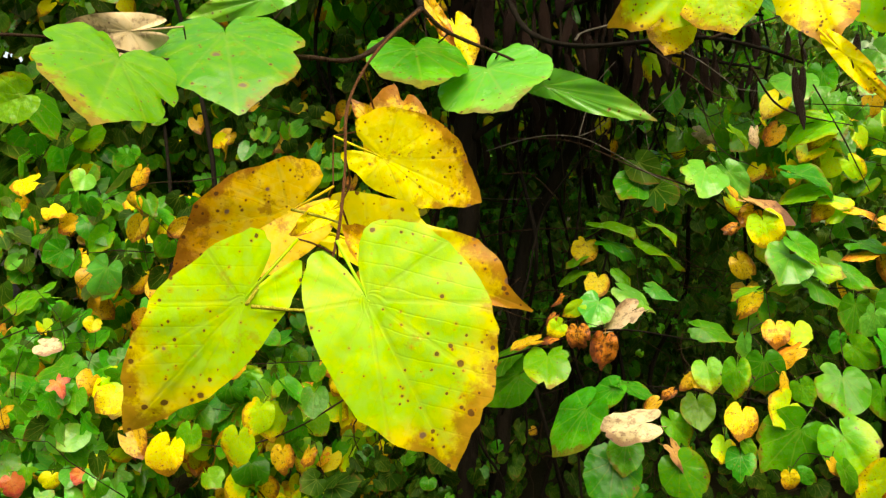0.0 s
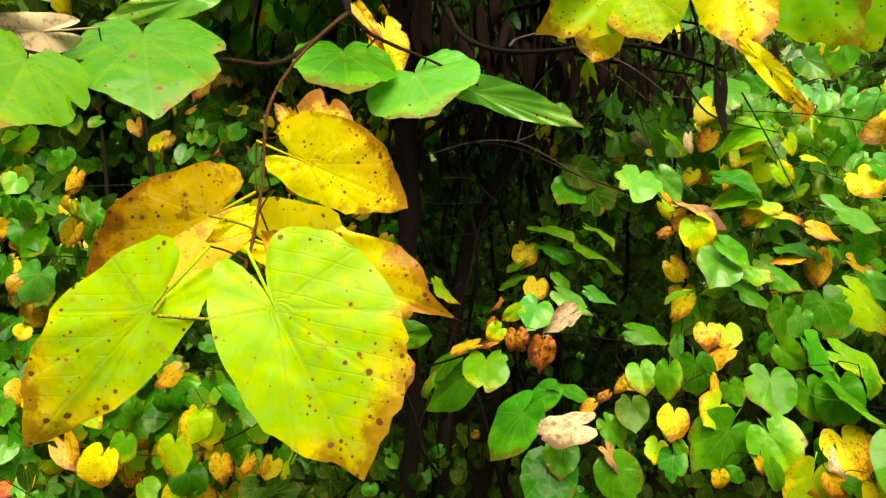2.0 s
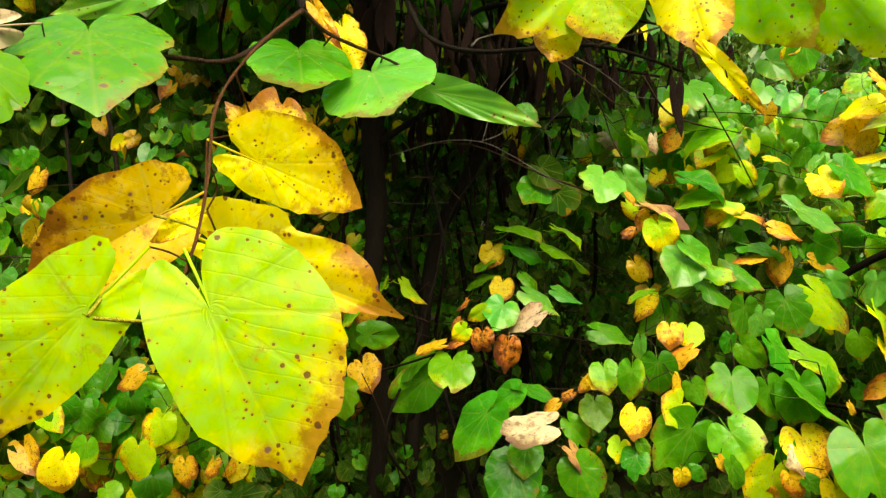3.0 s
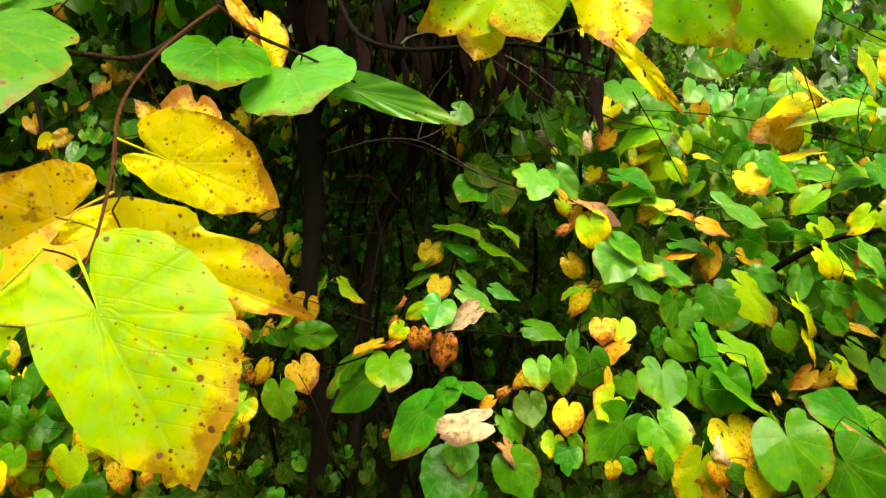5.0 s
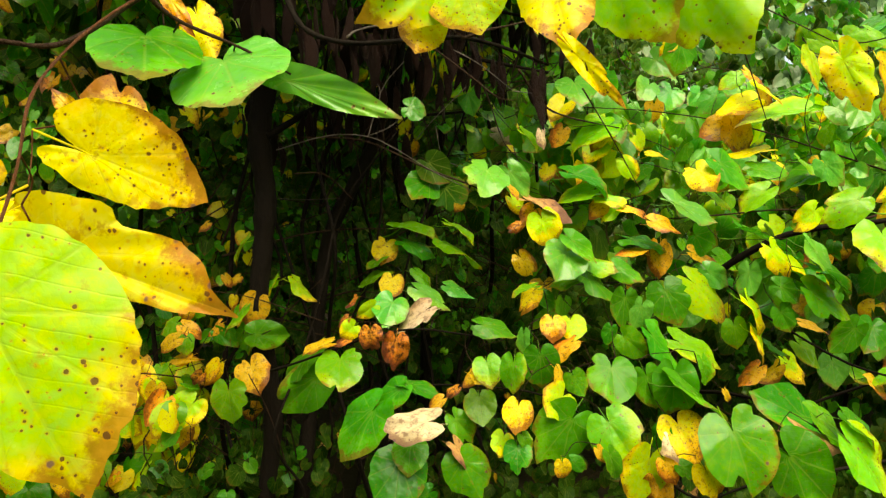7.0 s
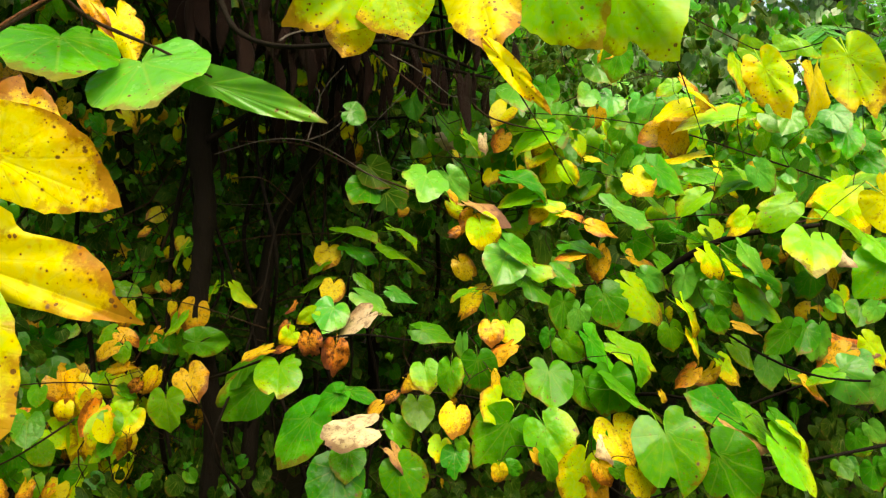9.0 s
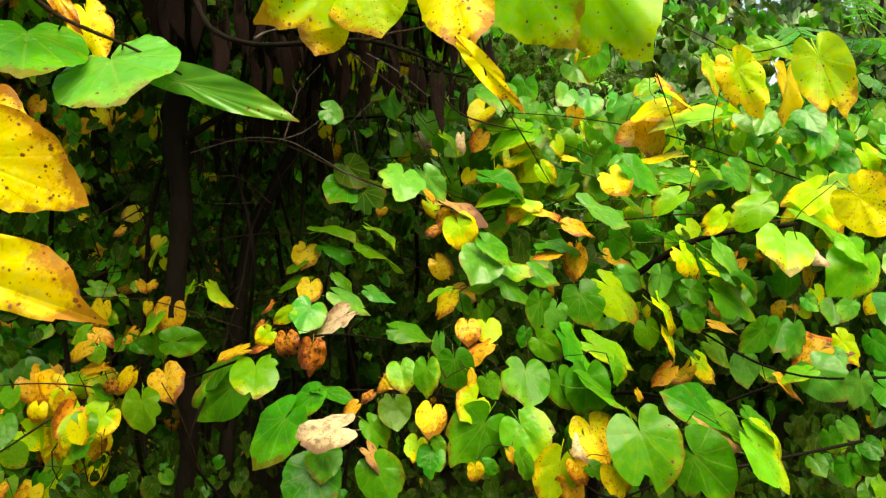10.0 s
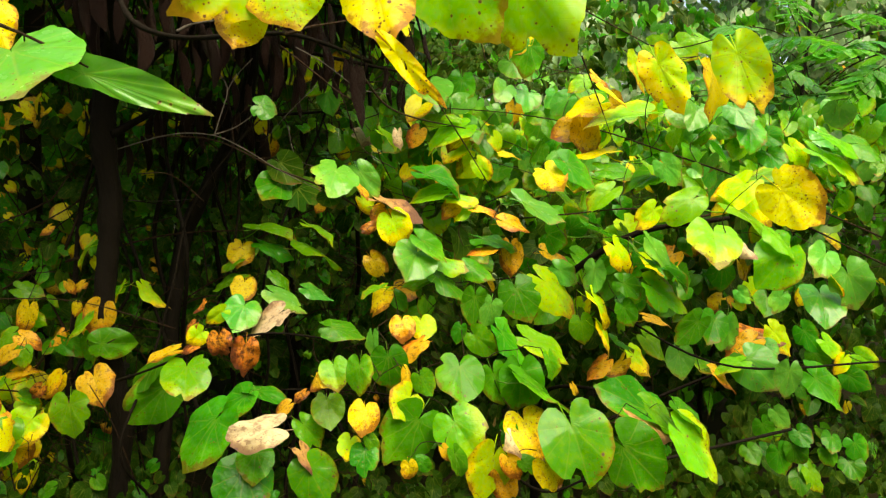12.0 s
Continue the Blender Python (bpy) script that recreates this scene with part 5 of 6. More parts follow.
leftlow_branch.leaf("orange", (0.033, 2.084, 0.915), (-49, 26, 172), 0.081, 1.07, 2, fold=15, bend=.48, twist=2)
leftlow_branch.leaf("speckled", (-0.065, 2.312, 0.871), (-69, -27, 135), 0.066, 0.68, 0, fold=12, bend=.19, twist=-5)
leftlow_branch.leaf("lime", (-0.020, 2.061, 0.861), (-86, 4, 170), 0.087, 0.84, 0, fold=6, bend=.16, twist=-2)
leftlow_branch.leaf("green", (0.188, 2.021, 0.888), (-84, -46, 165), 0.128, 0.71, 2, fold=11, bend=.39, twist=3)
leftlow_branch.leaf("green", (0.186, 2.027, 0.958), (-39, -16, 96), 0.112, 0.68, 2, fold=13, bend=.51, twist=4)
leftlow_branch.leaf("orange", (0.207, 1.831, 1.012), (-16, -20, 86), 0.063, 0.81, 2, fold=16, bend=.38, twist=-7)
leftlow_branch.leaf("rust", (0.251, 1.824, 1.020), (-22, -35, 94), 0.033, 0.81, 0, fold=4, bend=.46, twist=-4)
leftlow_branch.leaf("lime", (0.233, 1.795, 0.981), (-32, 4, 170), 0.094, 0.90, 1, fold=12, bend=.42, twist=10)
leftlow_branch.leaf("rust", (0.301, 1.791, 1.041), (-86, 4, 170), 0.050, 1.05, 8, fold=8, bend=.47, twist=2)
leftlow_branch.leaf("rust", (0.350, 1.742, 1.026), (-86, -5, 169), 0.065, 0.92, 8, fold=10, bend=.52, twist=3)
leftlow_branch.leaf("tan", (0.435, 1.875, 1.071), (-40, -30, 105), 0.087, 0.68, 2, fold=16, bend=.36, twist=-10)
leftlow_branch.leaf("pale", (0.364, 1.889, 1.092), (-41, -22, 168), 0.076, 0.90, 1, fold=11, bend=.25, twist=0)
leftlow_branch.leaf("turning", (0.315, 1.875, 1.085), (-83, -55, 164), 0.045, 0.69, 0, fold=13, bend=.28, twist=10)
leftlow_branch.leaf("rust", (0.275, 1.884, 1.105), (-50, -15, 101), 0.031, 0.81, 8, fold=6, bend=.22, twist=-8)
leftlow_branch.leaf("rust", (0.252, 1.827, 1.068), (-60, -36, 129), 0.027, 0.81, 5, fold=15, bend=.55, twist=5)
leftlow_branch.leaf("speckled", (0.372, 1.946, 1.139), (-54, -9, 169), 0.053, 0.90, 0, fold=7, bend=.19, twist=3)
leftlow_branch.leaf("lime", (0.350, 2.277, 1.100), (29, 10, -93), 0.081, 0.68, 1, fold=10, bend=.30, twist=-9)
leftlow_branch.leaf("lime", (0.085, 2.264, 1.104), (-14, -20, 86), 0.059, 0.68, 1, fold=2, bend=.19, twist=-7)
leftlow_branch.leaf("turning", (0.093, 2.263, 1.108), (-52, -8, 95), 0.063, 0.68, 0, fold=5, bend=.41, twist=-1)
leftlow_branch.leaf("turning", (0.156, 2.251, 1.105), (-46, 8, -113), 0.083, 0.68, 1, fold=4, bend=.17, twist=0)
leftlow_branch.leaf("pale", (0.454, 2.013, 1.102), (-32, 26, -118), 0.092, 0.68, 1, fold=7, bend=.23, twist=2)
leftlow_branch.leaf("lime", (0.489, 2.244, 1.124), (-43, 16, -118), 0.073, 0.68, 2, fold=9, bend=.48, twist=2)
leftlow_branch.leaf("green", (0.730, 1.607, 1.175), (-32, 19, -114), 0.097, 0.68, 1, fold=4, bend=.38, twist=-5)
leftlow_branch.leaf("lime", (0.737, 1.640, 1.165), (-6, -10, 81), 0.078, 0.68, 1, fold=14, bend=.38, twist=9)
leftlow_branch.leaf("speckled", (0.611, 1.597, 1.144), (-63, -21, 120), 0.058, 0.68, 1, fold=6, bend=.39, twist=-7)
leftlow_branch.leaf("green", (0.648, 1.653, 1.130), (-57, 35, -146), 0.049, 0.68, 0, fold=12, bend=.32, twist=-3)
leftlow_branch.leaf("green", (0.792, 1.551, 1.133), (-86, -5, 169), 0.065, 0.69, 2, fold=14, bend=.20, twist=8)
leftlow_branch.leaf("pale", (0.825, 1.544, 1.116), (-86, -19, 168), 0.054, 0.80, 0, fold=2, bend=.38, twist=4)
leftlow_branch.leaf("lime", (0.791, 1.546, 1.053), (-84, 48, 174), 0.061, 0.77, 2, fold=12, bend=.17, twist=9)
leftlow_branch.leaf("green", (0.841, 1.525, 1.058), (-56, 22, -134), 0.088, 0.68, 2, fold=14, bend=.35, twist=3)
leftlow_branch.leaf("lime", (-0.173, 2.500, 1.091), (-18, 42, -122), 0.069, 0.68, 0, fold=12, bend=.45, twist=-9)
leftlow_branch.leaf("orange", (-0.005, 2.381, 1.109), (-64, -45, 129), 0.034, 0.81, 5, fold=8, bend=.17, twist=1)
leftlow_branch.leaf("speckled", (-0.142, 2.410, 1.046), (-86, -13, 160), 0.070, 0.68, 2, fold=13, bend=.27, twist=-1)
leftlow_branch.leaf("lime", (-0.138, 2.425, 1.021), (-82, 59, 168), 0.045, 0.81, 0, fold=3, bend=.43, twist=-1)
leftlow_branch.leaf("speckled", (-0.016, 2.310, 1.061), (-86, -13, 160), 0.033, 0.70, 2, fold=9, bend=.19, twist=-4)
leftlow_branch.leaf("orange", (-0.149, 2.335, 0.982), (-41, 41, -141), 0.059, 0.81, 2, fold=9, bend=.33, twist=2)
leftlow_branch.leaf("orange", (-0.057, 2.293, 0.991), (-59, -37, 120), 0.047, 0.81, 8, fold=4, bend=.42, twist=-1)
leftlow_branch.leaf("lime", (-0.178, 2.358, 0.988), (-45, -46, 108), 0.060, 0.68, 2, fold=9, bend=.48, twist=7)
leftlow_branch.leaf("orange", (-0.163, 2.244, 0.963), (-44, -44, 107), 0.062, 0.81, 2, fold=7, bend=.33, twist=-1)
leftlow_branch.leaf("lime", (-0.142, 2.280, 0.955), (-62, 9, 162), 0.048, 0.90, 0, fold=9, bend=.38, twist=1)
leftlow_branch.leaf("green", (-0.058, 2.293, 0.969), (-84, 47, 165), 0.050, 0.70, 1, fold=13, bend=.30, twist=6)
leftlow_branch.leaf("orange", (-0.157, 2.281, 0.905), (3, 16, -108), 0.069, 0.81, 0, fold=2, bend=.23, twist=10)
leftlow_branch.leaf("orange", (-0.137, 2.275, 0.912), (-47, -31, 104), 0.050, 0.81, 2, fold=10, bend=.16, twist=-5)
leftlow_branch.leaf("speckled", (-0.073, 2.282, 0.879), (-72, -23, 128), 0.061, 0.68, 0, fold=2, bend=.28, twist=4)
leftlow_branch.leaf("rust", (-0.108, 2.293, 0.855), (-84, -45, 157), 0.041, 0.83, 8, fold=14, bend=.38, twist=7)
leftlow_branch.join()

centreup_branch = Branch(main_tree, [(0.652, 1.749, 1.278), (0.514, 1.624, 1.351), (0.433, 1.808, 1.401), (0.314, 2.014, 1.475), (0.161, 2.014, 1.482)], 0.0028, 0.0012, TWIG)
centreup_branch.leaf("green", (0.457, 1.907, 1.377), (-33, -30, 155), 0.084, 0.92, 1, fold=3, bend=.18, twist=0)
centreup_branch.leaf("orange", (0.723, 2.534, 1.750), (159, 64, 2), 0.055, 1.13, 8, fold=3, bend=.18, twist=0)
centreup_branch.leaf("pale", (0.411, 1.919, 1.548), (-35, 62, -122), 0.048, 1.06, 1, fold=3, twist=0)
centreup_branch.leaf("green", (0.108, 2.821, 1.564), (-44, 29, -163), 0.047, 0.91, 1)
centreup_branch.leaf("green", (0.095, 2.814, 1.393), (-54, 11, -125), 0.057, 1.01, 1, fold=3, twist=0)
centreup_branch.leaf("speckled", (0.404, 2.294, 1.202), (-54, -12, 169), 0.067, 0.90, 0, fold=2, bend=.33, twist=3)
centreup_branch.leaf("brown", (0.391, 2.295, 1.186), (-84, 50, 174), 0.045, 0.72, 5, fold=15, bend=.22, twist=-9)
centreup_branch.leaf("lime", (0.390, 2.275, 1.168), (-29, -24, 94), 0.057, 0.68, 0, fold=8, bend=.52, twist=0)
centreup_branch.leaf("lime", (0.447, 2.298, 1.249), (-4, 13, -102), 0.116, 0.68, 0, fold=11, bend=.47, twist=-2)
centreup_branch.leaf("green", (0.464, 2.285, 1.209), (-22, 22, -111), 0.093, 0.68, 2, fold=6, bend=.48, twist=-1)
centreup_branch.leaf("pale", (0.526, 1.635, 1.394), (-32, -19, 168), 0.089, 0.90, 2, fold=7, bend=.21, twist=-2)
centreup_branch.leaf("pale", (0.581, 1.659, 1.391), (-85, 35, 172), 0.067, 0.70, 1, fold=8, bend=.18, twist=-6)
centreup_branch.leaf("orange", (0.559, 1.627, 1.367), (-40, 14, -115), 0.048, 0.81, 0, fold=9, bend=.47, twist=-2)
centreup_branch.leaf("deep", (0.454, 1.896, 1.417), (-65, 45, 174), 0.069, 0.90, 0, fold=13, bend=.47, twist=1)
centreup_branch.leaf("deep", (0.491, 1.884, 1.358), (-40, 35, 172), 0.081, 0.90, 1, fold=8, bend=.43, twist=7)
centreup_branch.leaf("deep", (0.508, 1.635, 1.345), (-31, 13, 170), 0.045, 0.90, 0, fold=7, bend=.46, twist=-7)
centreup_branch.join()

leftback_branch = Branch(left_bush, [(-0.435, 3.410, 1.375), (-0.740, 3.515, 1.448), (-1.087, 3.612, 1.401), (-1.400, 3.711, 1.377), (-1.662, 3.600, 1.226), (-1.913, 3.595, 1.151)], 0.0028, 0.0012, TWIG)
leftback_branch.leaf("orange", (-1.374, 3.715, 1.441), (-77, -19, 161), 0.098, 0.90, 1, fold=3, twist=0)
leftback_branch.leaf("orange", (-1.637, 3.599, 1.214), (-64, -61, 150), 0.086, 1.07, 3)
leftback_branch.leaf("orange", (-0.975, 3.727, 1.608), (-67, -43, 162), 0.085, 0.91, 8)
leftback_branch.leaf("orange", (-0.691, 3.526, 1.594), (-75, -5, 136), 0.114, 0.85, 8, fold=3, twist=0)
leftback_branch.leaf("yellow", (-1.825, 3.612, 1.396), (-19, -42, 103), 0.104, 1.01, 1, fold=3, twist=0)
leftback_branch.leaf("green", (-1.438, 3.721, 1.518), (-67, -48, -156), 0.073, 1.06, 1, fold=3, bend=.18, twist=0)
leftback_branch.leaf("pale", (-1.587, 3.614, 1.421), (-49, -32, -156), 0.090, 1.01, 1, fold=3, bend=.18, twist=0)
leftback_branch.leaf("yellow", (-1.178, 3.499, 1.218), (-38, -50, 126), 0.092, 0.90, 2, fold=3, twist=0)
leftback_branch.leaf("pale", (-1.322, 3.187, 1.051), (-83, -24, 171), 0.134, 0.91, 0)
leftback_branch.leaf("lime", (-1.539, 3.081, 0.964), (-17, -26, 93), 0.154, 0.94, 1, fold=3, twist=0)
leftback_branch.leaf("orange", (-1.263, 3.399, 1.221), (-76, -24, 155), 0.093, 0.89, 6, fold=3, twist=0)
leftback_branch.leaf("yellow", (-0.661, 3.634, 1.713), (-31, 42, -160), 0.101, 0.91, 6, fold=3, bend=.18, twist=0)
leftback_branch.leaf("green", (-0.237, 1.910, 1.423), (-24, -38, 111), 0.083, 0.86, 2, fold=3, twist=0)
leftback_branch.leaf("green", (-0.263, 1.910, 1.430), (-37, 30, -164), 0.047, 0.92, 1, fold=3, bend=.18, twist=0)
leftback_branch.leaf("green", (-0.716, 3.531, 1.667), (-96, -70, -155), 0.077, 1.01, 1)
leftback_branch.leaf("green", (-1.547, 3.291, 1.111), (-71, -59, -161), 0.087, 1.16, 1)
leftback_branch.leaf("green", (-1.707, 3.286, 1.031), (-41, -44, -157), 0.081, 1.12, 2, fold=3, bend=.18, twist=0)
leftback_branch.leaf("lime", (-1.470, 3.504, 1.290), (-87, -38, -158), 0.076, 1.02, 1)
leftback_branch.leaf("yellow", (-1.689, 3.504, 1.278), (-27, 27, -135), 0.086, 0.91, 8, fold=3, bend=.18, twist=0)
leftback_branch.join()

leftfloor_branch = Branch(left_bush, [(-0.262, 2.265, 0.776), (-0.422, 2.259, 0.681), (-0.582, 2.255, 0.633), (-0.774, 2.257, 0.649), (-0.966, 2.259, 0.681), (-1.158, 2.263, 0.744)], 0.0028, 0.0012, TWIG)
leftfloor_branch.leaf("orange", (-0.377, 2.254, 0.617), (-79, -15, 148), 0.051, 0.90, 8, fold=3, twist=0)
leftfloor_branch.leaf("red", (-1.169, 2.151, 0.572), (-68, 12, -148), 0.055, 0.92, 2)
leftfloor_branch.leaf("red", (-0.978, 2.152, 0.591), (-56, -23, -163), 0.038, 1.16, 8)
leftfloor_branch.leaf("yellow", (-1.062, 2.152, 0.580), (-74, -19, -160), 0.045, 1.08, 2)
leftfloor_branch.leaf("yellow", (-0.924, 2.154, 0.618), (-81, -26, 159), 0.053, 1.06, 3)
leftfloor_branch.leaf("yellow", (-1.162, 2.677, 0.920), (-59, -24, -160), 0.047, 1.07, 8)
leftfloor_branch.leaf("tan", (-1.331, 2.671, 0.845), (-8, 31, -100), 0.070, 1.04, 1, fold=3, twist=0)
leftfloor_branch.leaf("yellow", (-0.740, 2.157, 0.664), (-78, -9, 151), 0.093, 0.89, 6, fold=3, twist=0)
leftfloor_branch.leaf("green", (-1.201, 2.567, 0.792), (-23, -36, 107), 0.112, 0.87, 1, fold=3, twist=0)
leftfloor_branch.leaf("green", (-1.164, 2.562, 0.720), (-62, -74, 152), 0.075, 0.96, 2)
leftfloor_branch.leaf("green", (-1.309, 2.562, 0.720), (40, -21, 71), 0.090, 0.90, 1, fold=3, twist=0)
leftfloor_branch.leaf("green", (-1.142, 2.358, 0.668), (-52, 20, -129), 0.085, 0.91, 1)
leftfloor_branch.leaf("green", (-1.008, 2.365, 0.768), (-69, 28, -150), 0.060, 0.97, 2)
leftfloor_branch.leaf("pale", (-1.046, 2.258, 0.673), (-23, 51, -105), 0.072, 0.92, 1)
leftfloor_branch.leaf("green", (-1.233, 2.358, 0.660), (-20, 22, -129), 0.072, 0.91, 2, fold=3, bend=.18, twist=0)
leftfloor_branch.leaf("lime", (-0.633, 2.152, 0.588), (-21, 39, -148), 0.059, 0.94, 2, fold=3, bend=.18, twist=0)
leftfloor_branch.leaf("deep", (-0.310, 2.248, 0.521), (17, 39, -84), 0.083, 0.90, 1, fold=3, twist=0)
leftfloor_branch.leaf("deep", (-0.150, 2.250, 0.553), (-44, -48, 123), 0.073, 0.91, 2)
leftfloor_branch.leaf("deep", (-0.358, 2.249, 0.537), (-38, -54, 159), 0.057, 1.11, 1)
leftfloor_branch.leaf("orange", (-0.251, 2.504, 1.091), (-86, -10, 160), 0.047, 0.92, 2, fold=13, bend=.28, twist=-2)
leftfloor_branch.leaf("turning", (-0.131, 2.294, 0.775), (-64, -38, 158), 0.089, 0.90, 0, fold=9, bend=.26, twist=-3)
leftfloor_branch.leaf("lime", (-0.170, 2.195, 0.734), (-46, -24, 98), 0.083, 0.68, 0, fold=6, bend=.42, twist=0)
leftfloor_branch.leaf("orange", (-0.179, 2.199, 0.759), (-57, -43, 121), 0.035, 0.81, 0, fold=11, bend=.49, twist=-7)
leftfloor_branch.leaf("turning", (-0.514, 2.247, 0.741), (-80, -17, 177), 0.083, 0.90, 2, fold=6, bend=.31, twist=-3)
leftfloor_branch.leaf("turning", (-0.492, 2.255, 0.730), (-86, 7, 179), 0.088, 0.88, 2, fold=8, bend=.31, twist=0)
leftfloor_branch.leaf("turning", (-0.576, 2.241, 0.662), (-86, -5, 178), 0.094, 0.82, 0, fold=2, bend=.42, twist=-9)
leftfloor_branch.leaf("orange", (-0.453, 2.250, 0.615), (-86, 0, 178), 0.070, 0.94, 2, fold=16, bend=.51, twist=-3)
leftfloor_branch.leaf("lime", (-0.681, 2.153, 0.706), (-86, -12, 177), 0.070, 0.82, 0, fold=13, bend=.41, twist=6)
leftfloor_branch.leaf("turning", (-0.375, 2.266, 0.775), (-78, -9, 137), 0.063, 0.68, 1, fold=10, bend=.23, twist=-2)
leftfloor_branch.leaf("rust", (-0.398, 2.310, 0.788), (-10, -21, 92), 0.071, 0.81, 0, fold=4, bend=.17, twist=-10)
leftfloor_branch.leaf("lime", (-0.560, 2.316, 0.833), (-75, 76, -167), 0.047, 0.71, 2, fold=12, bend=.18, twist=4)
leftfloor_branch.leaf("orange", (-0.579, 2.265, 0.865), (-47, -44, 127), 0.075, 0.81, 5, fold=10, bend=.53, twist=6)
leftfloor_branch.join()


# ---- seed pods and thin dark stems about the trunk ----
def pod_mesh(seed):
    """A flat dry pod of length 1 that hangs down from its stalk, with the seeds swelling through."""
    rnd = random.Random(seed)
    verts, faces = [], []
    n, m = 12, 8
    bow = rnd.uniform(-0.12, 0.12)
    for i in range(n + 1):
        s = i / n
        w = 0.13 * (math.sin(math.pi * min(1, s * 1.02 + 0.02)) ** 0.55) + 0.006
        t = 0.022 + 0.014 * math.sin(s * 34 + seed) ** 2
        for k in range(m):
            a = math.tau * k / m
            x = math.cos(a) * w + bow * math.sin(math.pi * s) + rnd.gauss(0, 0.004)
            verts.append((x, math.sin(a) * t * min(1, w * 12) + 0.05 * math.sin(s * 4 + seed), -s))
    for i in range(n):
        for k in range(m):
            k2 = (k + 1) % m
            faces.append((i * m + k, i * m + k2, (i + 1) * m + k2, (i + 1) * m + k))
    base = len(verts)
    tv, tf = tube([Vector((0, 0, 0.02)), Vector((0.02, 0.0, 0.1)), Vector((0, 0.01, 0.2))], 0.012, 0.015, 4)
    verts += [tuple(v) for v in tv]
    faces += [tuple(base + i for i in f) for f in tf]
    me = mesh_of("seed_pod", verts, faces)
    me.materials.append(POD)
    return me


PODS = [pod_mesh(k) for k in range(5)]


def pod(parent, place, length, spin, tilt, wide=1.0):
    ob = new("seed_pod", rnd.choice(PODS))
    ob.parent = parent
    ob.matrix_basis = pose(*place, rnd.uniform(-tilt, tilt), rnd.uniform(-tilt, tilt), spin) @ Matrix.Diagonal((length * wide, length, length, 1))
    return ob


rnd = random.Random(5)

# two limbs from which the pods hang, and the pods in their rows
POD_LIMBS = [
    [(0.08, 2.28, 1.75), (0.10, 1.75, 1.86), (0.15, 1.42, 1.78), (0.26, 1.30, 1.74)],
    [(0.14, 2.26, 1.65), (0.40, 2.55, 1.93), (0.70, 2.62, 1.95), (1.0, 2.58, 1.9)],
    [(0.14, 2.26, 1.72), (0.35, 2.30, 1.80), (0.60, 2.30, 1.74), (0.85, 2.2, 1.68)],
    [(0.08, 2.26, 1.5), (0.28, 2.50, 1.62), (0.50, 2.66, 1.60), (0.75, 2.7, 1.62)],
]
for line, count in zip(POD_LIMBS, (16, 40, 30, 36)):
    stem(main_tree, line, 0.011, 0.004)
    curve = smooth_line(line, 12)
    for _ in range(count):
        q = rnd.choice(curve[10:]) + Vector((rnd.gauss(0, 0.03), rnd.gauss(0, 0.04), -0.015))
        pod(main_tree, q - main_tree.location + Vector((0, 0, -0.012)), rnd.uniform(0.07, 0.1), rnd.uniform(0, 180), 12)
for q, length, wide in (((0.383, 0.897, 1.486), 0.07, 1.05), ((0.396, 0.905, 1.488), 0.055, 1.2), ((0.446, 0.888, 1.520), 0.046, 1.6)):
    pod(main_tree, Vector(q) - main_tree.location, length, 35, 9, wide)

# bare twigs across the upper part of the bush
for line, r in (([(0.328, 1.016, 1.538), (0.366, 1.037, 1.554), (0.410, 1.068, 1.569), (0.471, 1.120, 1.593)], 0.0022), ([(0.433, 1.725, 1.651), (0.486, 1.640, 1.587), (0.539, 1.617, 1.541), (0.574, 1.617, 1.534)], 0.002), ([(0.494, 1.317, 1.549), (0.550, 1.364, 1.500), (0.619, 1.413, 1.482), (0.757, 1.512, 1.473)], 0.0022), ([(0.684, 1.518, 1.548), (0.786, 1.612, 1.461), (0.876, 1.707, 1.386), (0.920, 1.754, 1.351)], 0.0016), ([(0.565, 2.026, 1.670), (0.616, 2.002, 1.601), (0.664, 1.975, 1.462), (0.713, 1.847, 1.403)], 0.002), ([(0.360, 2.315, 1.704), (0.379, 2.301, 1.613), (0.354, 2.198, 1.535), (0.311, 2.103, 1.485)], 0.0018), ([(0.928, 1.357, 1.597), (1.008, 1.430, 1.524), (1.085, 1.503, 1.453)], 0.0016)):
    stem(main_tree, line, r, r * 0.5, TWIG, "twig", 5, 0.4)

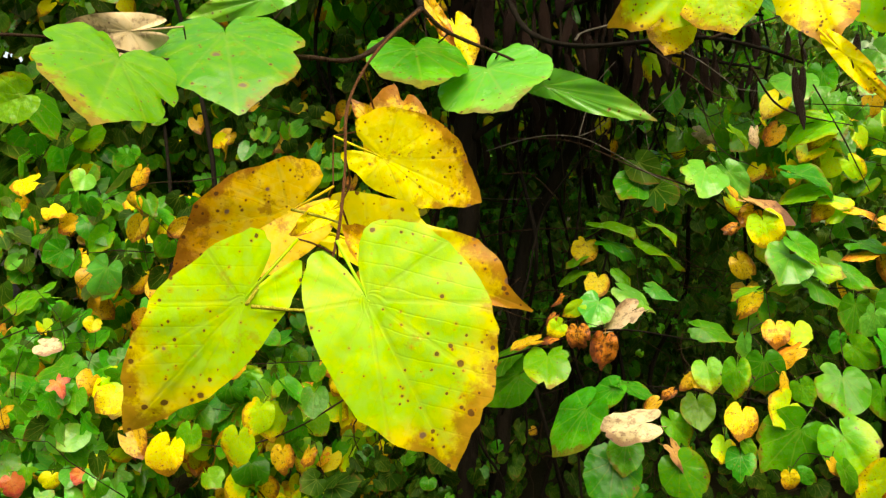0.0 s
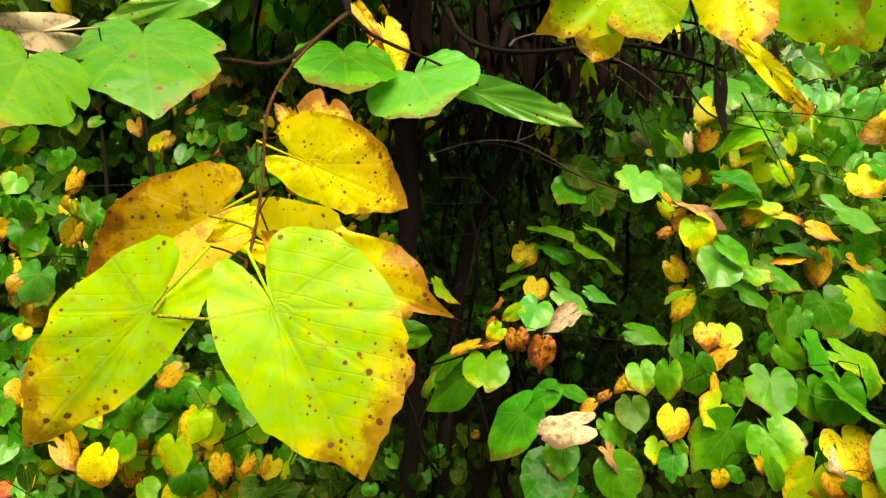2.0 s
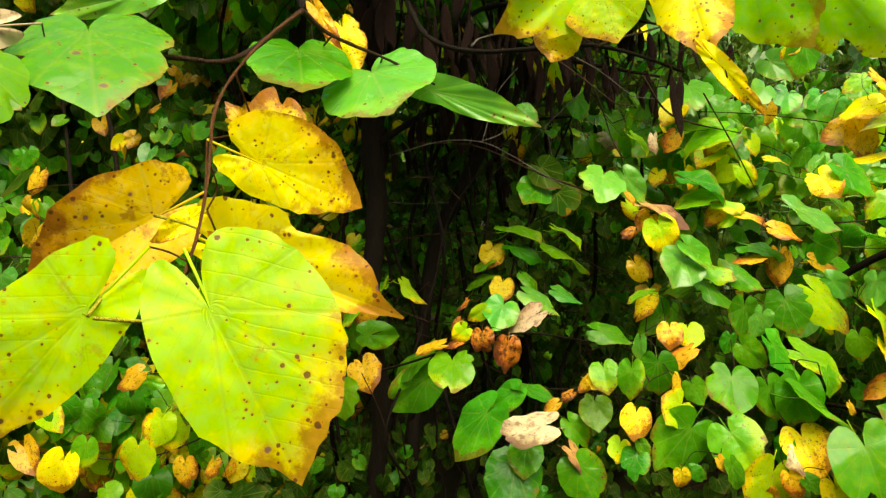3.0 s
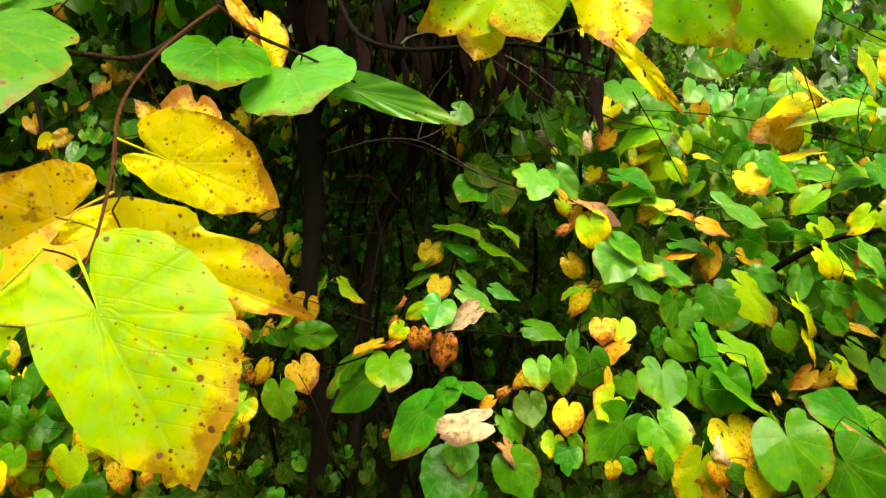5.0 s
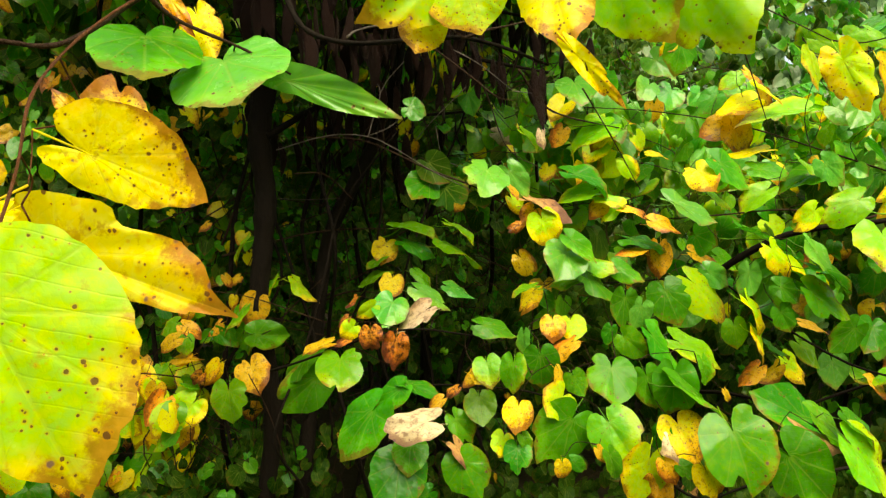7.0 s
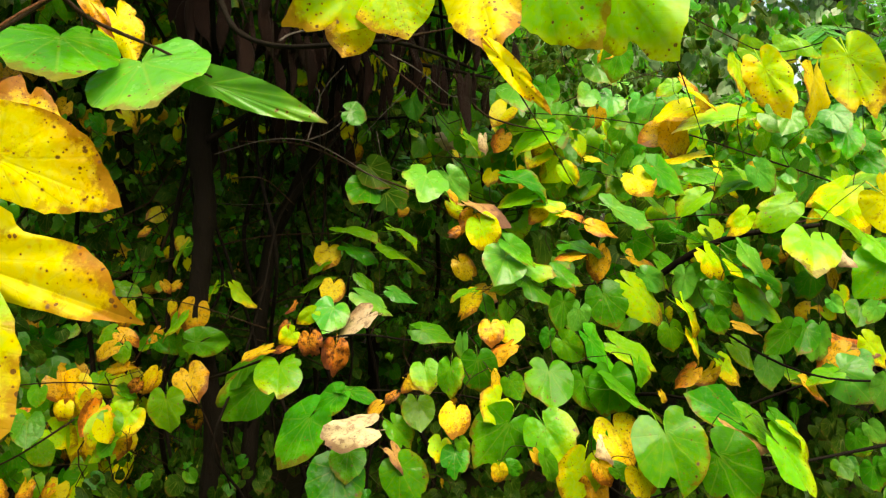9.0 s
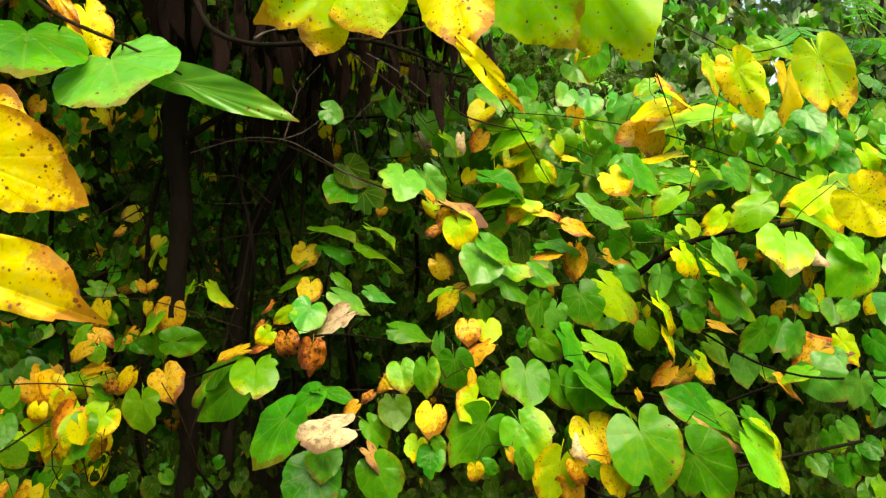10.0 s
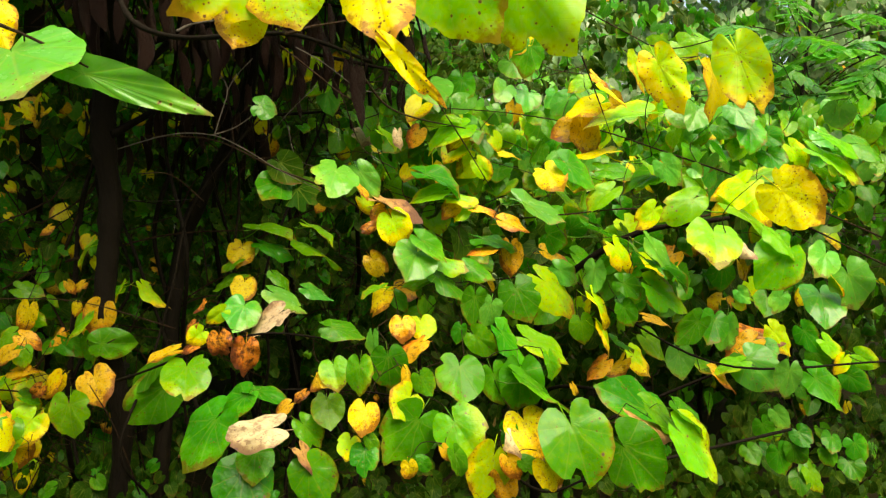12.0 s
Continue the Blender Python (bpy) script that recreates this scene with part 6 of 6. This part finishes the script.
# bare forked twigs before the trunk
for line, r in (
    ([(0.105, 1.999, 1.450), (0.217, 1.918, 1.479), (0.301, 1.842, 1.474), (0.362, 1.803, 1.444), (0.432, 1.739, 1.394), (0.509, 1.673, 1.349)], 0.0022),
    ([(0.301, 1.842, 1.474), (0.353, 1.881, 1.495), (0.401, 1.922, 1.530)], 0.0018),
    ([(0.306, 1.841, 1.477), (0.321, 1.861, 1.521), (0.338, 1.880, 1.575), (0.326, 1.896, 1.609), (0.306, 1.925, 1.644)], 0.002),
    ([(0.335, 1.881, 1.569), (0.357, 1.877, 1.607), (0.395, 1.890, 1.649)], 0.0015),
    ([(0.426, 1.505, 1.611), (0.479, 1.509, 1.585), (0.545, 1.519, 1.540)], 0.0018),
    ([(0.545, 1.519, 1.540), (0.614, 1.552, 1.539)], 0.0014),
    ([(0.217, 1.354, 1.599), (0.247, 1.452, 1.631), (0.320, 1.537, 1.663)], 0.004),
    ([(0.332, 1.090, 1.553), (0.333, 1.070, 1.571), (0.327, 1.063, 1.599)], 0.002),
    ([(0.097, 2.306, 1.334), (0.185, 2.281, 1.330), (0.274, 2.257, 1.334)], 0.0015),
    ([(0.518, 1.789, 1.582), (0.460, 1.822, 1.522), (0.415, 1.862, 1.467)], 0.0016),
    ([(0.480, 1.951, 1.507), (0.497, 1.941, 1.433), (0.546, 1.926, 1.406)], 0.0014),
):
    stem(main_tree, line, r * 0.6, r * 0.4, GREY_TWIG, "twig", 5, 0.4)

# more pods, in dense rows before and beside the trunk: start, end, how many, length
for start, end, count, size in (
    ((0.034, 1.833, 1.800), (0.224, 1.726, 1.764), 12, 0.110),
    ((0.082, 1.712, 1.729), (0.306, 1.646, 1.673), 14, 0.100),
    ((0.262, 1.976, 1.761), (0.567, 1.889, 1.734), 22, 0.095),
    ((0.190, 2.296, 1.589), (0.500, 2.314, 1.592), 24, 0.100),
    ((0.007, 2.451, 1.593), (0.188, 2.292, 1.505), 8, 0.090),
    ((0.212, 2.596, 1.492), (0.580, 2.595, 1.443), 18, 0.090),
    ((0.478, 1.912, 1.708), (0.745, 1.837, 1.694), 14, 0.090),
    ((0.329, 2.157, 1.644), (0.574, 2.193, 1.642), 14, 0.085),
):
    for k in range(count):
        q = Vector(start).lerp(Vector(end), (k + rnd.random()) / count) + Vector((rnd.gauss(0, 0.01), rnd.gauss(0.03, 0.08), rnd.gauss(0, 0.035)))
        pod(main_tree, q - main_tree.location, size * rnd.uniform(0.7, 1.15), rnd.uniform(0, 180), 10, rnd.uniform(0.8, 1.1))

# the long yellowish stalks of the hanging leaves
for line in ([(-0.121, 0.496, 1.281), (-0.112, 0.512, 1.294), (-0.091, 0.533, 1.297), (-0.073, 0.540, 1.301)],
             [(-0.118, 0.496, 1.280), (-0.085, 0.506, 1.276), (-0.059, 0.511, 1.279), (-0.043, 0.475, 1.286)],
             [(-0.123, 0.661, 1.336), (-0.094, 0.630, 1.331), (-0.074, 0.585, 1.328)]):
    stem(front_branch.ob, line, 0.0013, 0.001, PETIOLE, "petiole", 5, 0.1)

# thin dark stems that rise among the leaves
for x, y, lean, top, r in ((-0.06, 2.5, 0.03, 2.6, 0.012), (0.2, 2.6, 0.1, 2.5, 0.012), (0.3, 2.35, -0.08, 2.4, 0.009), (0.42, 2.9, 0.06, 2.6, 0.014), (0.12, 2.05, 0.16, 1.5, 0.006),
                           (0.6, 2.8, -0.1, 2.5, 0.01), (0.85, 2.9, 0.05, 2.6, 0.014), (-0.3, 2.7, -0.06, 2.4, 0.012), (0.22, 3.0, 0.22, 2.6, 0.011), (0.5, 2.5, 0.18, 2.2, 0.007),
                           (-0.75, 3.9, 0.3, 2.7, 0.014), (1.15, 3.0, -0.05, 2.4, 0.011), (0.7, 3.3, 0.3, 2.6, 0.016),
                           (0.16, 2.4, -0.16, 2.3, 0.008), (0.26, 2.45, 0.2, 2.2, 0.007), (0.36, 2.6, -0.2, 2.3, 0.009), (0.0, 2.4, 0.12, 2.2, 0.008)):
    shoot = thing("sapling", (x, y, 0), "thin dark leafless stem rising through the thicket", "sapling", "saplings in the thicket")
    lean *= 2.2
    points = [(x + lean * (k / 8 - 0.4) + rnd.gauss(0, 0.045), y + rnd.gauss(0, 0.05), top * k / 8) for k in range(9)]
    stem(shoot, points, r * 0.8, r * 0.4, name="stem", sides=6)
    for _ in range(4):
        k = rnd.uniform(0.3, 0.9)
        a = Vector((x + lean * (k - 0.4), y, top * k))
        b = a + Vector((rnd.gauss(0, 0.25), rnd.gauss(-0.05, 0.15), rnd.uniform(0.05, 0.3)))
        stem(shoot, [a, (a + b) / 2 + Vector((0, 0, 0.03)), b], r * 0.35, 0.0015, TWIG, "twig", 4)


# ---- the tree with feathered leaves at the edge of the woods ----
def frond_mesh(seed):
    """A feathered leaf of length 1 along y: a rib with leaflets in pairs."""
    r = random.Random(seed)
    verts, faces, flat, rim = [], [], [], []
    rib = [Vector((0, s, 0.1 * math.sin(s * 2.6) - 0.25 * s * s)) for s in np.linspace(0, 1, 12)]
    tv, tf = tube(rib, 0.008, 0.003, 4)
    verts += [tuple(v) for v in tv]
    faces += tf
    flat += [(0, 0)] * len(tv)
    rim += [(0.02, 0.5)] * len(tv)
    for i in range(9):
        s = 0.18 + 0.8 * i / 8
        q = rib[min(11, int(s * 11))]
        for side in (-1, 1):
            n = 7
            size = 0.24 * (1 - 0.35 * abs(s - 0.45)) * r.uniform(0.85, 1.1)
            way = Vector((side, 0.45 + r.gauss(0, 0.1), -0.25 + r.gauss(0, 0.12))).normalized()
            across = Vector((0, 1, 0)) - way * way.y
            base = len(verts)
            for k in range(n):
                f = k / (n - 1)
                w = 0.3 * size * math.sin(math.pi * min(1, f * 0.93 + 0.07)) ** 0.8
                sag = Vector((0, 0, -0.12 * size * f * f))
                for t in (-1, 0, 1):
                    verts.append(tuple(q + way * (size * f) + across * (w * t) + sag + Vector((0, 0, 0.03 * size * abs(t)))))
                    flat.append((0.3 * t, f))
                    rim.append((0.2 + 0.8 * abs(t), 0.5 + 0.1 * t))
            for k in range(n - 1):
                for t in (0, 1):
                    a = base + k * 3 + t
                    faces.append((a, a + 1, a + 4, a + 3))
    me = with_maps(mesh_of("frond", verts, faces), flat, rim)
    me.materials.append(LEAF["green"])
    return me


FRONDS = [frond_mesh(k) for k in range(4)]
rnd = random.Random(23)
feather = thing("feather_leaved_tree", (3.9, 4.0, 0), "slender green tree with drooping feathered leaves", "tree")
stem(feather, [(3.9, 4.0, 0), (3.85, 3.95, 1.0), (3.8, 3.85, 1.9), (3.9, 3.8, 3.0)], 0.02, 0.008, name="trunk")
for k in range(40):
    z = rnd.uniform(1.25, 2.35)
    a = rnd.uniform(170, 300)
    start = Vector((3.85, 3.85, z))
    reach = rnd.uniform(0.3, 1.0)
    end = start + Vector((math.cos(radians(a)) * reach, math.sin(radians(a)) * reach, rnd.uniform(0.0, 0.25)))
    twig = stem(feather, [start, (start + end) / 2 + Vector((0, 0, 0.05)), end], 0.005, 0.002, TWIG, "twig", 4)
    ob = new("frond", rnd.choice(FRONDS))
    ob.parent = twig
    ob.matrix_basis = Matrix.Translation(end) @ pose(0, 0, 0, rnd.uniform(-30, 5), rnd.uniform(-25, 25), rnd.uniform(80, 230)) @ Matrix.Diagonal((0.55, 0.55, 0.55, 1))
    ob.material_slots[0].link = "OBJECT"
    ob.material_slots[0].material = LEAF["frond"]
